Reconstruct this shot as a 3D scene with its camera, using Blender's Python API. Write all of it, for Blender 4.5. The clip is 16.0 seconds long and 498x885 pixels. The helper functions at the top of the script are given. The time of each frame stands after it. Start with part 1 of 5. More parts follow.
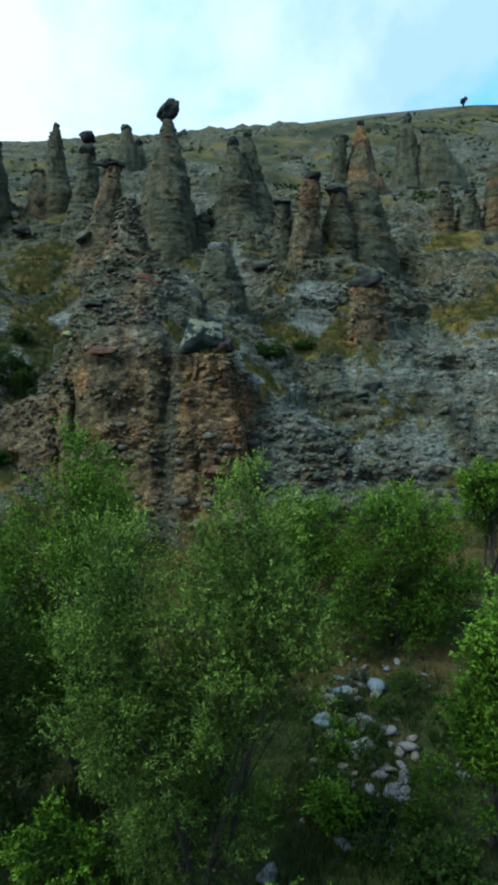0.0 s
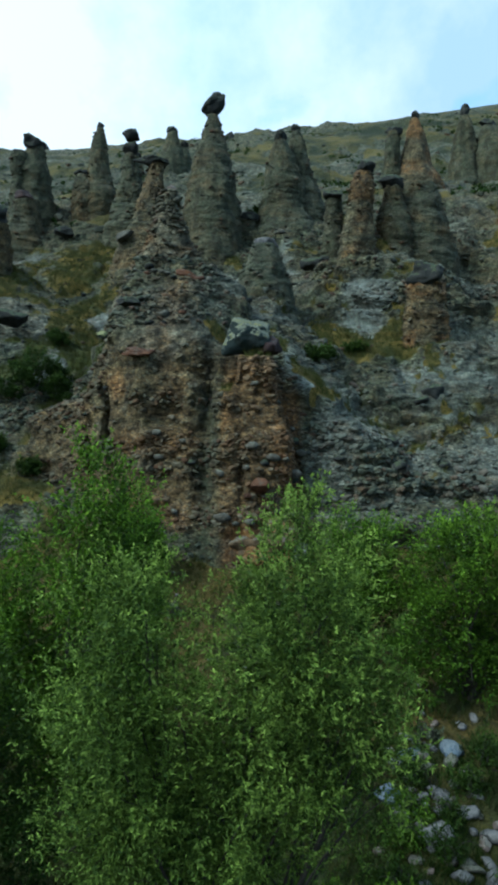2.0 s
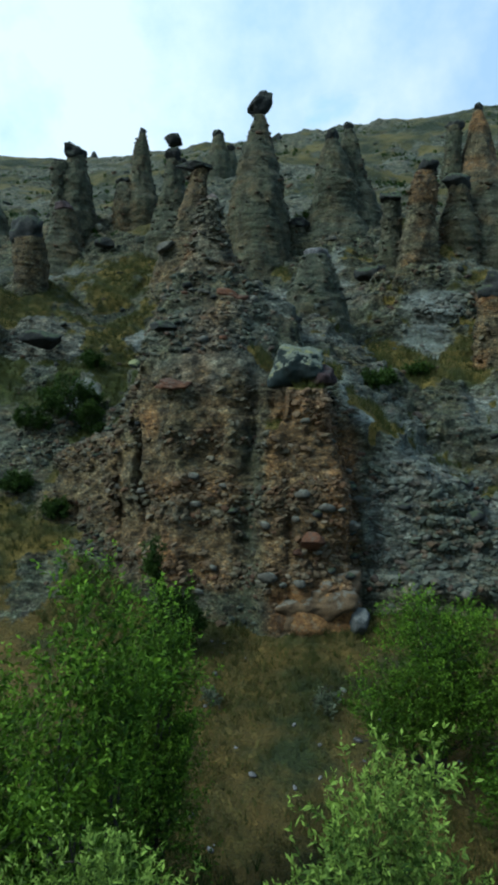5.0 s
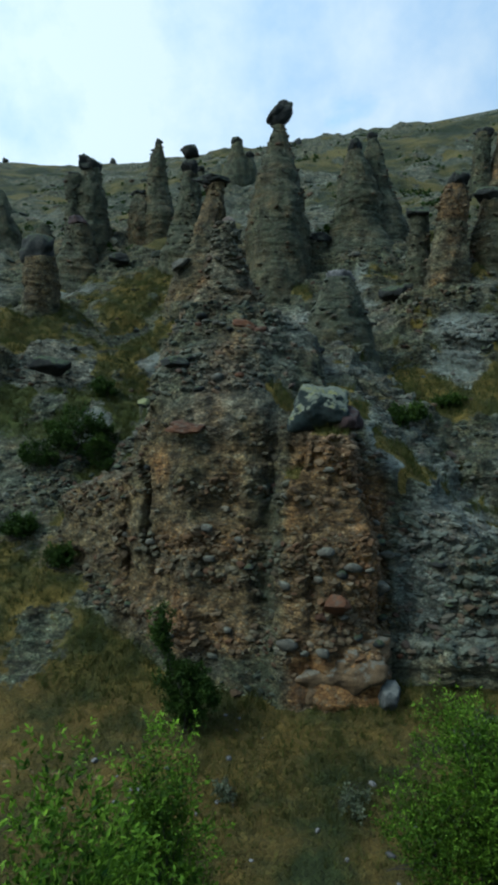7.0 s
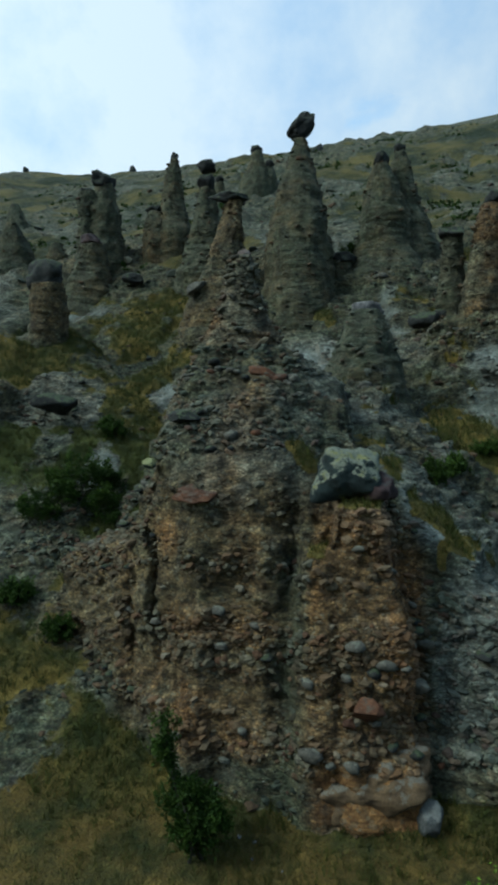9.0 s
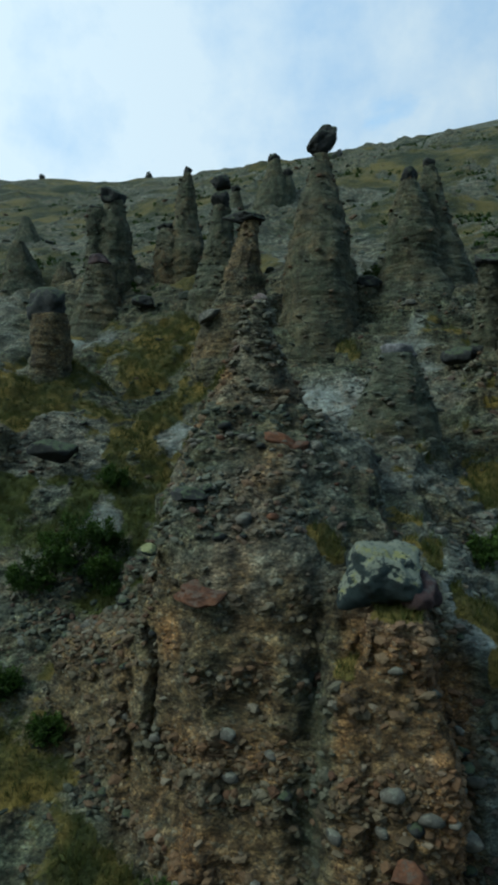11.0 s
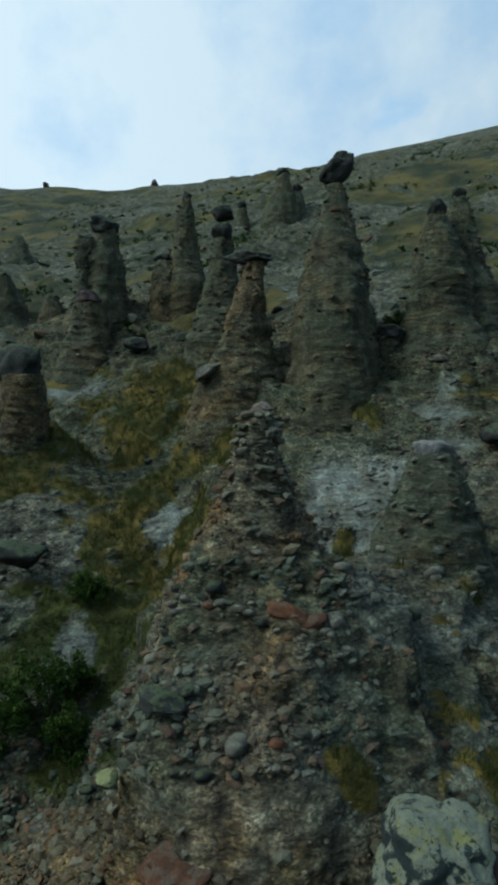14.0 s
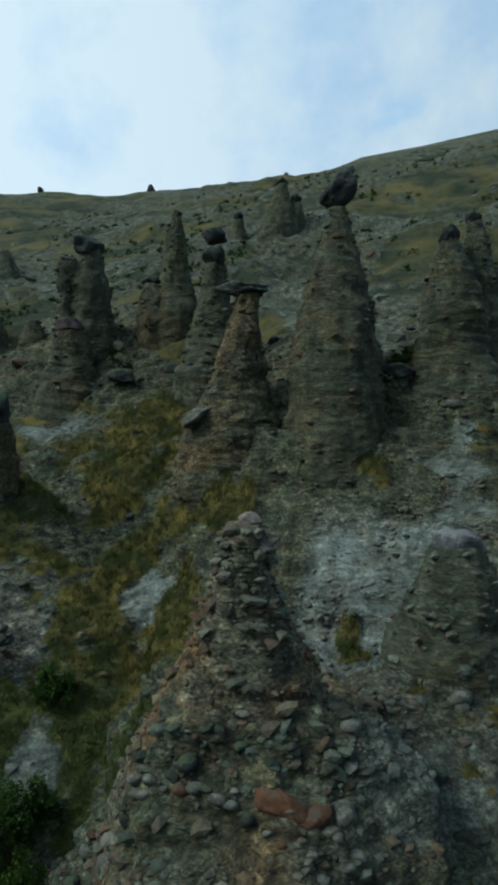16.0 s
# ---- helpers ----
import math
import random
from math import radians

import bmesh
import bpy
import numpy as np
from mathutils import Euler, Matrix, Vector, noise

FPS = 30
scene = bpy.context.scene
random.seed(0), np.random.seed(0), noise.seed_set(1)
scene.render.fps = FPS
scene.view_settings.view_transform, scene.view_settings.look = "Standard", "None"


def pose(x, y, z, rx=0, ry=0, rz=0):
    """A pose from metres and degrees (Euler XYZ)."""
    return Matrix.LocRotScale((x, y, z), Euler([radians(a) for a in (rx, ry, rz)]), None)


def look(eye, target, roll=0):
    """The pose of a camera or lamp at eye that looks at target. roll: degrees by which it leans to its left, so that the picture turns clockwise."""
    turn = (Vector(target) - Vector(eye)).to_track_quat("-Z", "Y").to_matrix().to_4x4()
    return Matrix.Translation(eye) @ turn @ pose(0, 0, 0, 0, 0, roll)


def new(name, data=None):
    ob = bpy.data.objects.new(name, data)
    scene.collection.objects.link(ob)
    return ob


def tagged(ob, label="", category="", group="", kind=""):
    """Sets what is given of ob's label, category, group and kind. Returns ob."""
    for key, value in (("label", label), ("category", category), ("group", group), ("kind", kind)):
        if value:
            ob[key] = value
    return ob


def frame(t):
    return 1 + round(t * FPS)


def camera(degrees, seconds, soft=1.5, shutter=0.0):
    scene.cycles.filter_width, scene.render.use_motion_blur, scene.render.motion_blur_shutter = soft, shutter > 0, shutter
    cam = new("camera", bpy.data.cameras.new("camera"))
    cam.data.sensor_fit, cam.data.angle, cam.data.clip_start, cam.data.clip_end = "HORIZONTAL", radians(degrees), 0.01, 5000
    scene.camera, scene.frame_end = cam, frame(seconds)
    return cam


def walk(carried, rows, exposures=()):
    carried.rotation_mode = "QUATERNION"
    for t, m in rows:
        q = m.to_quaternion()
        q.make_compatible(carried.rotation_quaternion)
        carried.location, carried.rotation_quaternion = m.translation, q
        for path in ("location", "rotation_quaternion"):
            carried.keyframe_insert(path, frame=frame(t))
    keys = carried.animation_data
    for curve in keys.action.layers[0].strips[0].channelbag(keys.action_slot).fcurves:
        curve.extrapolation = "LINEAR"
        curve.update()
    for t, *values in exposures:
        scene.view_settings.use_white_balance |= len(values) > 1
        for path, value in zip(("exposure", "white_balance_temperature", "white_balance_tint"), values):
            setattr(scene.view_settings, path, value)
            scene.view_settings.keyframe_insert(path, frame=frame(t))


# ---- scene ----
cam = camera(43.7, 16.0, 3.7)
PATH = [
    (0, (0.038, 0.212, 7.966), (0.035, 2.201, 7.757), -0.1),
    (0.5, (0.074, 0.961, 7.826), (0.037, 2.951, 7.626), -0.1),
    (1, (0.036, 1.643, 7.806), (-0.038, 3.632, 7.61), -0.1),
    (1.5, (-0.077, 2.292, 7.832), (-0.185, 4.279, 7.639), -0.0),
    (2, (-0.145, 2.953, 7.88), (-0.289, 4.939, 7.689), -0.0),
    (2.5, (-0.221, 3.63, 7.895), (-0.403, 5.613, 7.708), -0.0),
    (3, (-0.274, 4.256, 7.992), (-0.494, 6.236, 7.807), -0.1),
    (3.5, (-0.36, 4.916, 8.234), (-0.606, 6.892, 8.049), -0.1),
    (4, (-0.411, 5.528, 8.579), (-0.675, 7.501, 8.392), -0.2),
    (6.5, (-0.705, 8.241, 10.343), (-1.046, 10.203, 10.161), -0.4),
    (7, (-0.793, 8.815, 10.777), (-1.149, 10.775, 10.597), -0.4),
    (7.5, (-0.872, 9.473, 11.216), (-1.244, 11.43, 11.038), -0.4),
    (8, (-0.966, 10.149, 11.709), (-1.354, 12.103, 11.532), -0.5),
    (8.5, (-1.066, 10.896, 12.209), (-1.471, 12.847, 12.035), -0.6),
    (9, (-1.187, 11.677, 12.735), (-1.609, 13.624, 12.562), -0.6),
    (11.5, (-1.995, 15.792, 15.525), (-2.479, 17.725, 15.357), -0.6),
    (12, (-2.16, 16.71, 16.142), (-2.651, 18.641, 15.974), -0.6),
    (12.5, (-2.317, 17.618, 16.795), (-2.815, 19.547, 16.627), -0.6),
    (13, (-2.496, 18.532, 17.43), (-2.998, 20.461, 17.263), -0.6),
    (13.5, (-2.678, 19.403, 18.038), (-3.18, 21.332, 17.872), -0.6),
    (14, (-2.817, 20.311, 18.647), (-3.32, 22.24, 18.481), -0.6),
    (14.5, (-2.987, 21.198, 19.227), (-3.488, 23.127, 19.062), -0.6),
    (15, (-3.111, 22.076, 19.782), (-3.613, 24.005, 19.619), -0.6),
    (15.5, (-3.239, 22.966, 20.358), (-3.741, 24.895, 20.194), -0.6),
    (16, (-3.398, 23.876, 20.96), (-3.898, 25.805, 20.797), -0.6),
]
walk(cam, [(t, look(eye, target, roll)) for t, eye, target, roll in PATH], [(0, 0.50, 5080, -5), (4, 0.32, 5100, -5), (7, 0.12, 5190, -4), (9, 0.0, 5250, -5), (12.5, -0.10, 5300, -6), (16, -0.15, 5300, -6)])

# ---- sky and light ----
world = bpy.data.worlds.new("overcast_sky")
scene.world = world
world.use_nodes = True
wn, wl = world.node_tree.nodes, world.node_tree.links
wn.clear()
sky = wn.new("ShaderNodeTexSky")
sky.sky_type, sky.sun_disc = "NISHITA", False
sky.sun_elevation, sky.sun_rotation = radians(47), radians(-118)
wcoord = wn.new("ShaderNodeTexCoord")
wmap = wn.new("ShaderNodeMapping")
wmap.inputs["Scale"].default_value = (1.0, 1.0, 1.7)
wmap.inputs["Location"].default_value = (0.35, 0.1, 0.2)
wl.new(wcoord.outputs["Generated"], wmap.inputs["Vector"])
cloud = wn.new("ShaderNodeTexNoise")
cloud.inputs["Scale"].default_value, cloud.inputs["Detail"].default_value = 3.2, 7
cloud.inputs["Roughness"].default_value, cloud.inputs["Distortion"].default_value = 0.52, 0.25
wl.new(wmap.outputs["Vector"], cloud.inputs["Vector"])
wramp = wn.new("ShaderNodeValToRGB")
wramp.color_ramp.elements[0].position, wramp.color_ramp.elements[1].position = 0.26, 0.44
wsep = wn.new("ShaderNodeSeparateXYZ")
wl.new(wcoord.outputs["Generated"], wsep.inputs["Vector"])
clear = wn.new("ShaderNodeMapRange")
clear.inputs["From Min"].default_value, clear.inputs["From Max"].default_value = 0.24, 0.37
clear.inputs["To Min"].default_value, clear.inputs["To Max"].default_value = 0.08, -0.09
wl.new(wsep.outputs["X"], clear.inputs["Value"])
cover = wn.new("ShaderNodeMath")
cover.operation = "ADD"
wl.new(cloud.outputs["Fac"], cover.inputs[0]), wl.new(clear.outputs["Result"], cover.inputs[1])
wl.new(cover.outputs[0], wramp.inputs["Fac"])
cloud_b = wn.new("ShaderNodeTexNoise")
cloud_b.inputs["Scale"].default_value, cloud_b.inputs["Detail"].default_value, cloud_b.inputs["Roughness"].default_value = 4.6, 7, 0.58
wl.new(wcoord.outputs["Generated"], cloud_b.inputs["Vector"])
wramp_b = wn.new("ShaderNodeValToRGB")
wramp_b.color_ramp.elements[0].position, wramp_b.color_ramp.elements[1].position = 0.20, 0.46
glow = wn.new("ShaderNodeMath")
glow.operation = "MULTIPLY_ADD"
glow.inputs[1].default_value = -0.5
wl.new(wsep.outputs["X"], glow.inputs[0]), wl.new(cloud_b.outputs["Fac"], glow.inputs[2])
high = wn.new("ShaderNodeMath")
high.operation = "MULTIPLY_ADD"
high.inputs[1].default_value = -0.45
wl.new(wsep.outputs["Z"], high.inputs[0]), wl.new(glow.outputs[0], high.inputs[2])
wl.new(high.outputs[0], wramp_b.inputs["Fac"])
tone = wn.new("ShaderNodeMix")
tone.data_type = "RGBA"
tone.inputs[6].default_value, tone.inputs[7].default_value = (5.8, 6.9, 8.5, 1), (9.0, 8.9, 9.0, 1)
wl.new(wramp_b.outputs["Color"], tone.inputs[0])
over = wn.new("ShaderNodeMix")
over.data_type = "RGBA"
wl.new(wramp.outputs["Color"], over.inputs[0])
blue = wn.new("ShaderNodeVectorMath")
blue.operation = "SCALE"
blue.inputs["Scale"].default_value = 2.6
wl.new(sky.outputs["Color"], blue.inputs[0])
thin = wn.new("ShaderNodeMix")
thin.data_type, thin.blend_type = "RGBA", "MULTIPLY"
thin.inputs[0].default_value, thin.inputs[7].default_value = 1.0, (0.70, 1.05, 1.08, 1)
wl.new(blue.outputs[0], thin.inputs[6])
wl.new(thin.outputs[2], over.inputs[6])
wl.new(tone.outputs[2], over.inputs[7])
back = wn.new("ShaderNodeBackground")
back.inputs["Strength"].default_value = 0.1
bright = wn.new("ShaderNodeMapRange")
bright.inputs["From Min"].default_value, bright.inputs["From Max"].default_value = -0.5, 0.2
bright.inputs["To Min"].default_value, bright.inputs["To Max"].default_value = 1.02, 0.82
wl.new(wsep.outputs["X"], bright.inputs["Value"])
lit = wn.new("ShaderNodeVectorMath")
lit.operation = "SCALE"
wl.new(over.outputs[2], lit.inputs[0]), wl.new(bright.outputs["Result"], lit.inputs["Scale"])
wl.new(lit.outputs[0], back.inputs["Color"])
wout = wn.new("ShaderNodeOutputWorld")
wl.new(back.outputs["Background"], wout.inputs["Surface"])

sun_data = bpy.data.lights.new("sun", "SUN")
sun_data.energy, sun_data.angle, sun_data.color = 2.9, radians(22), (1.0, 0.965, 0.88)
sun = new("sun", sun_data)
sun.matrix_world = look((-72, 2, 92), (0, 40, 5))


# ---- materials ----
class Nodes:
    """A short hand for building node materials."""

    def __init__(self, name):
        self.mat = bpy.data.materials.new(name)
        self.mat.use_nodes = True
        self.tree = self.mat.node_tree
        self.tree.nodes.clear()
        self.out = self.add("ShaderNodeOutputMaterial")

    def add(self, kind):
        return self.tree.nodes.new(kind)

    def link(self, a, b):
        self.tree.links.new(a, b)

    def put(self, socket, value):
        if isinstance(value, bpy.types.NodeSocket):
            self.link(value, socket)
        else:
            socket.default_value = value

    def position(self):
        return self.add("ShaderNodeNewGeometry").outputs["Position"]

    def noise(self, vec, scale, detail=4, rough=0.55):
        n = self.add("ShaderNodeTexNoise")
        self.put(n.inputs["Vector"], vec)
        n.inputs["Scale"].default_value, n.inputs["Detail"].default_value, n.inputs["Roughness"].default_value = scale, detail, rough
        return n.outputs["Fac"]

    def cells(self, vec, scale, what="Distance"):
        n = self.add("ShaderNodeTexVoronoi")
        self.put(n.inputs["Vector"], vec)
        n.inputs["Scale"].default_value = scale
        return n.outputs[what]

    def stretch(self, vec, s):
        n = self.add("ShaderNodeMapping")
        self.put(n.inputs["Vector"], vec)
        n.inputs["Scale"].default_value = s
        return n.outputs["Vector"]

    def ramp(self, fac, a, b, lo=0.0, hi=1.0):
        n = self.add("ShaderNodeMapRange")
        self.put(n.inputs["Value"], fac)
        n.inputs["From Min"].default_value, n.inputs["From Max"].default_value = a, b
        n.inputs["To Min"].default_value, n.inputs["To Max"].default_value = lo, hi
        return n.outputs["Result"]

    def calc(self, op, a, b):
        n = self.add("ShaderNodeMath")
        n.operation = op
        self.put(n.inputs[0], a), self.put(n.inputs[1], b)
        return n.outputs[0]

    def mix(self, fac, a, b, blend="MIX"):
        n = self.add("ShaderNodeMix")
        n.data_type, n.blend_type = "RGBA", blend
        self.put(n.inputs[0], fac)
        for socket, v in ((n.inputs[6], a), (n.inputs[7], b)):
            self.put(socket, (*v, 1) if isinstance(v, tuple) else v)
        return n.outputs[2]

    def scale_by(self, col, value):
        n = self.add("ShaderNodeVectorMath")
        n.operation = "SCALE"
        self.put(n.inputs[0], col), self.put(n.inputs["Scale"], value)
        return n.outputs[0]

    def attr(self, name):
        n = self.add("ShaderNodeAttribute")
        n.attribute_name = name
        return n.outputs["Fac"]

    def bump(self, height, strength, distance):
        n = self.add("ShaderNodeBump")
        n.inputs["Strength"].default_value, n.inputs["Distance"].default_value = strength, distance
        self.put(n.inputs["Height"], height)
        return n.outputs["Normal"]

    def surface(self, col, rough, normal=None, translucent=0.0):
        p = self.add("ShaderNodeBsdfPrincipled")
        self.put(p.inputs["Base Color"], col), self.put(p.inputs["Roughness"], rough)
        p.inputs["Specular IOR Level"].default_value = 0.12 if translucent else 0.25
        if normal is not None:
            self.link(normal, p.inputs["Normal"])
        shader = p.outputs["BSDF"]
        if translucent:
            t = self.add("ShaderNodeBsdfTranslucent")
            self.put(t.inputs["Color"], col)
            m = self.add("ShaderNodeMixShader")
            m.inputs["Fac"].default_value = translucent
            self.link(shader, m.inputs[1]), self.link(t.outputs["BSDF"], m.inputs[2])
            shader = m.outputs["Shader"]
        self.link(shader, self.out.inputs["Surface"])
        return self.mat


def conglomerate_material():
    n = Nodes("conglomerate")
    p = n.position()
    big, mid, fine = n.noise(p, 0.3, 5), n.noise(p, 1.7, 6, 0.65), n.noise(p, 9.0, 6, 0.7)
    band = n.noise(n.stretch(p, (0.16, 0.16, 2.2)), 1.0, 5, 0.6)
    bent = n.add("ShaderNodeVectorMath")
    bent.operation = "MULTIPLY_ADD"
    wave = n.add("ShaderNodeTexNoise")
    n.put(wave.inputs["Vector"], p)
    wave.inputs["Scale"].default_value = 5.0
    n.link(wave.outputs["Color"], bent.inputs[0])
    bent.inputs[1].default_value = (0.16, 0.16, 0.16)
    n.link(n.stretch(p, (1, 1, 1.5)), bent.inputs[2])
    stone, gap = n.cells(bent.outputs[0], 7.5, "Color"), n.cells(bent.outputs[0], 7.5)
    grit, chink = n.cells(bent.outputs[0], 19, "Color"), n.cells(bent.outputs[0], 19)
    sep_b = n.add("ShaderNodeSeparateColor")
    n.link(grit, sep_b.inputs[0])
    sep = n.add("ShaderNodeSeparateColor")
    n.link(stone, sep.inputs[0])
    col = n.mix(n.ramp(mid, 0.35, 0.68), (0.036, 0.043, 0.028), (0.150, 0.161, 0.117))
    col = n.mix(n.ramp(band, 0.42, 0.62, 0, 0.75), col, (0.104, 0.090, 0.054))
    rust = n.calc("MULTIPLY", n.attr("orange"), n.ramp(n.calc("ADD", mid, n.calc("MULTIPLY", band, 0.6)), 0.42, 0.78))
    col = n.mix(rust, col, n.mix(n.ramp(fine, 0.35, 0.65), (0.135, 0.062, 0.026), (0.36, 0.195, 0.080)))
    pale = n.calc("MULTIPLY", n.attr("pale"), n.ramp(n.calc("ADD", mid, n.calc("MULTIPLY", big, 0.5)), 0.42, 0.70))
    col = n.mix(pale, col, (0.205, 0.222, 0.238))
    col = n.mix(n.ramp(n.noise(p, 0.75, 7, 0.7), 0.51, 0.64, 0, 0.55), col, (0.108, 0.070, 0.040))
    hue = n.add("ShaderNodeVectorMath")
    n.link(p, hue.inputs[0])
    hue.inputs[1].default_value = (31.0, 17.0, 5.0)
    col = n.mix(n.ramp(n.noise(hue.outputs[0], 0.9, 7, 0.7), 0.55, 0.68, 0, 0.6), col, (0.165, 0.155, 0.150))
    skin = n.calc("MULTIPLY", n.attr("lichen"), n.ramp(n.noise(p, 1.1, 5, 0.6), 0.3, 0.6, 0.35, 1.0))
    col = n.mix(skin, col, n.mix(n.ramp(fine, 0.35, 0.65), (0.020, 0.027, 0.017), (0.050, 0.061, 0.040)))
    bare = n.calc("MULTIPLY", n.ramp(n.attr("orange"), 0.95, 1.2, 1.0, 0.15), n.calc("MULTIPLY", n.ramp(n.attr("lichen"), 0.5, 0.85, 1.0, 0.35), n.ramp(n.attr("pale"), 0.6, 1.0, 1.0, 0.45)))

    def vary(fac, a, b, lo, hi):
        return n.calc("ADD", 1.0, n.calc("MULTIPLY", bare, n.ramp(fac, a, b, lo - 1, hi - 1)))

    col = n.mix(n.ramp(sep.outputs[1], 0.86, 0.88, 0, 0.40), col, (0.080, 0.060, 0.042))
    col = n.mix(n.ramp(sep.outputs[2], 0.88, 0.90, 0, 0.35), col, (0.16, 0.168, 0.150))
    col = n.scale_by(col, vary(sep.outputs[0], 0, 1, 0.72, 1.30))
    col = n.scale_by(col, vary(sep_b.outputs[0], 0, 1, 0.74, 1.26))
    # Gaps between stones are darkened in the colour, like shaded cavities.
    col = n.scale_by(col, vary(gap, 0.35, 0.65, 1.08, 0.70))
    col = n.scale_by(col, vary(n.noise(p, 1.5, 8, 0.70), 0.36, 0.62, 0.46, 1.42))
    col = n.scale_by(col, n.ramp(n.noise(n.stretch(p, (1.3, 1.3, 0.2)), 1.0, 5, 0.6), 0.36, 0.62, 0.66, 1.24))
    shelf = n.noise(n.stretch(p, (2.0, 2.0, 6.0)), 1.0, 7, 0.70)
    # Crevices under the small ledges get their shade from colour too.
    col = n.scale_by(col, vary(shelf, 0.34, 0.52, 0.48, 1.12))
    col = n.mix(1.0, col, (0.97, 0.955, 0.74), "MULTIPLY")
    col = n.scale_by(col, 1.03)
    straw = n.mix(n.ramp(n.noise(p, 0.6, 5), 0.38, 0.62), (0.034, 0.040, 0.008), (0.165, 0.120, 0.024))
    place = n.add("ShaderNodeSeparateXYZ")
    n.link(p, place.inputs[0])
    lush = n.mix(n.ramp(n.noise(p, 1.4, 5, 0.65), 0.35, 0.65), (0.017, 0.028, 0.005), (0.064, 0.076, 0.014))
    straw = n.mix(n.ramp(n.calc("ADD", place.outputs[1], n.calc("MULTIPLY", n.noise(p, 0.35, 4), 9.0)), 19.0, 24.0, 0.92, 0.0), straw, lush)
    ravine = n.calc("MULTIPLY", n.ramp(place.outputs[0], -10.2, -9.6, 1.0, 0.0), n.calc("MULTIPLY", n.ramp(place.outputs[1], 34.0, 36.0), n.ramp(place.outputs[1], 42.0, 44.0, 1.0, 0.0)))
    straw = n.mix(n.calc("MULTIPLY", ravine, 0.85), straw, lush)
    upland = n.mix(n.ramp(n.noise(p, 0.11, 7, 0.7), 0.44, 0.62), (0.022, 0.029, 0.011), (0.105, 0.086, 0.022))
    straw = n.mix(n.ramp(place.outputs[1], 58, 70), straw, upland)
    meadow = n.mix(n.ramp(n.noise(p, 0.45, 6, 0.65), 0.36, 0.60), (0.026, 0.034, 0.007), (0.108, 0.073, 0.015))
    straw = n.mix(n.ramp(place.outputs[1], 28.0, 29.5, 1.0, 0.0), straw, n.mix(n.ramp(n.calc("ADD", place.outputs[1], n.calc("MULTIPLY", n.noise(p, 0.35, 4), 9.0)), 19.0, 24.0, 0.92, 0.0), meadow, lush))
    straw = n.scale_by(straw, n.ramp(n.noise(p, 14, 5, 0.75), 0.25, 0.75, 0.5, 1.5))
    turf = n.ramp(n.calc("ADD", n.attr("grass"), n.calc("MULTIPLY", n.calc("SUBTRACT", n.noise(p, 2.6, 6, 0.7), 0.5), 1.5)), 0.42, 0.62)
    col = n.mix(turf, col, straw)
    relief = n.calc("ADD", n.calc("MULTIPLY", fine, n.ramp(bare, 0.3, 1.0, 0.28, 0.5)), n.calc("MULTIPLY", n.calc("MULTIPLY", gap, bare), -0.65))
    relief = n.calc("ADD", relief, n.calc("MULTIPLY", n.calc("MULTIPLY", chink, bare), -0.35))
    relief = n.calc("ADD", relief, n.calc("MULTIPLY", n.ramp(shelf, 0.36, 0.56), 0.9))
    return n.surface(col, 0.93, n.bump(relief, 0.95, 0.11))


def cobble_material():
    n = Nodes("cobble")
    p = n.position()
    r = n.add("ShaderNodeNewGeometry").outputs["Random Per Island"]
    pick = n.add("ShaderNodeValToRGB")
    pick.color_ramp.interpolation = "CONSTANT"
    tones = [(0.0, (0.026, 0.031, 0.024)), (0.22, (0.052, 0.060, 0.048)), (0.45, (0.088, 0.095, 0.078)), (0.68, (0.080, 0.066, 0.048)), (0.80, (0.085, 0.056, 0.036)), (0.90, (0.145, 0.145, 0.128)), (0.95, (0.052, 0.030, 0.021))]
    e = pick.color_ramp.elements
    for i, (at, c) in enumerate(tones):
        k = e[i] if i < 2 else e.new(at)
        k.position, k.color = at, (*c, 1)
    n.link(r, pick.inputs["Fac"])
    col = n.mix(n.calc("MULTIPLY", n.attr("orange"), 0.55), pick.outputs["Color"], (0.20, 0.100, 0.046))
    col = n.mix(n.calc("MULTIPLY", n.attr("pale"), 0.5), col, (0.17, 0.178, 0.188))
    col = n.scale_by(col, n.ramp(n.noise(p, 11, 6, 0.7), 0.3, 0.7, 0.6, 1.35))
    col = n.mix(1.0, col, (0.82, 0.81, 0.65), "MULTIPLY")
    return n.surface(col, 0.9, n.bump(n.noise(p, 25, 5, 0.7), 0.6, 0.03))


def boulder_material(name, dark, light, lichen, amount):
    n = Nodes(name)
    p = n.position()
    tone = n.add("ShaderNodeObjectInfo").outputs["Random"]
    up = n.add("ShaderNodeSeparateXYZ")
    n.link(n.add("ShaderNodeNewGeometry").outputs["Normal"], up.inputs[0])
    col = n.mix(n.ramp(n.noise(p, 2.4, 6, 0.65), 0.35, 0.65), dark, light)
    col = n.scale_by(col, n.ramp(tone, 0, 1, 0.8, 1.2))
    spots = n.calc("ADD", n.noise(p, 3.6, 9, 0.72), n.calc("MULTIPLY", up.outputs[2], 0.20))
    col = n.mix(n.ramp(spots, 0.62 - amount, 0.66 - amount), col, lichen)
    col = n.scale_by(col, n.ramp(n.noise(p, 16, 5, 0.7), 0.3, 0.7, 0.72, 1.28))
    return n.surface(col, 0.9, n.bump(n.noise(p, 9, 7, 0.7), 0.8, 0.06))


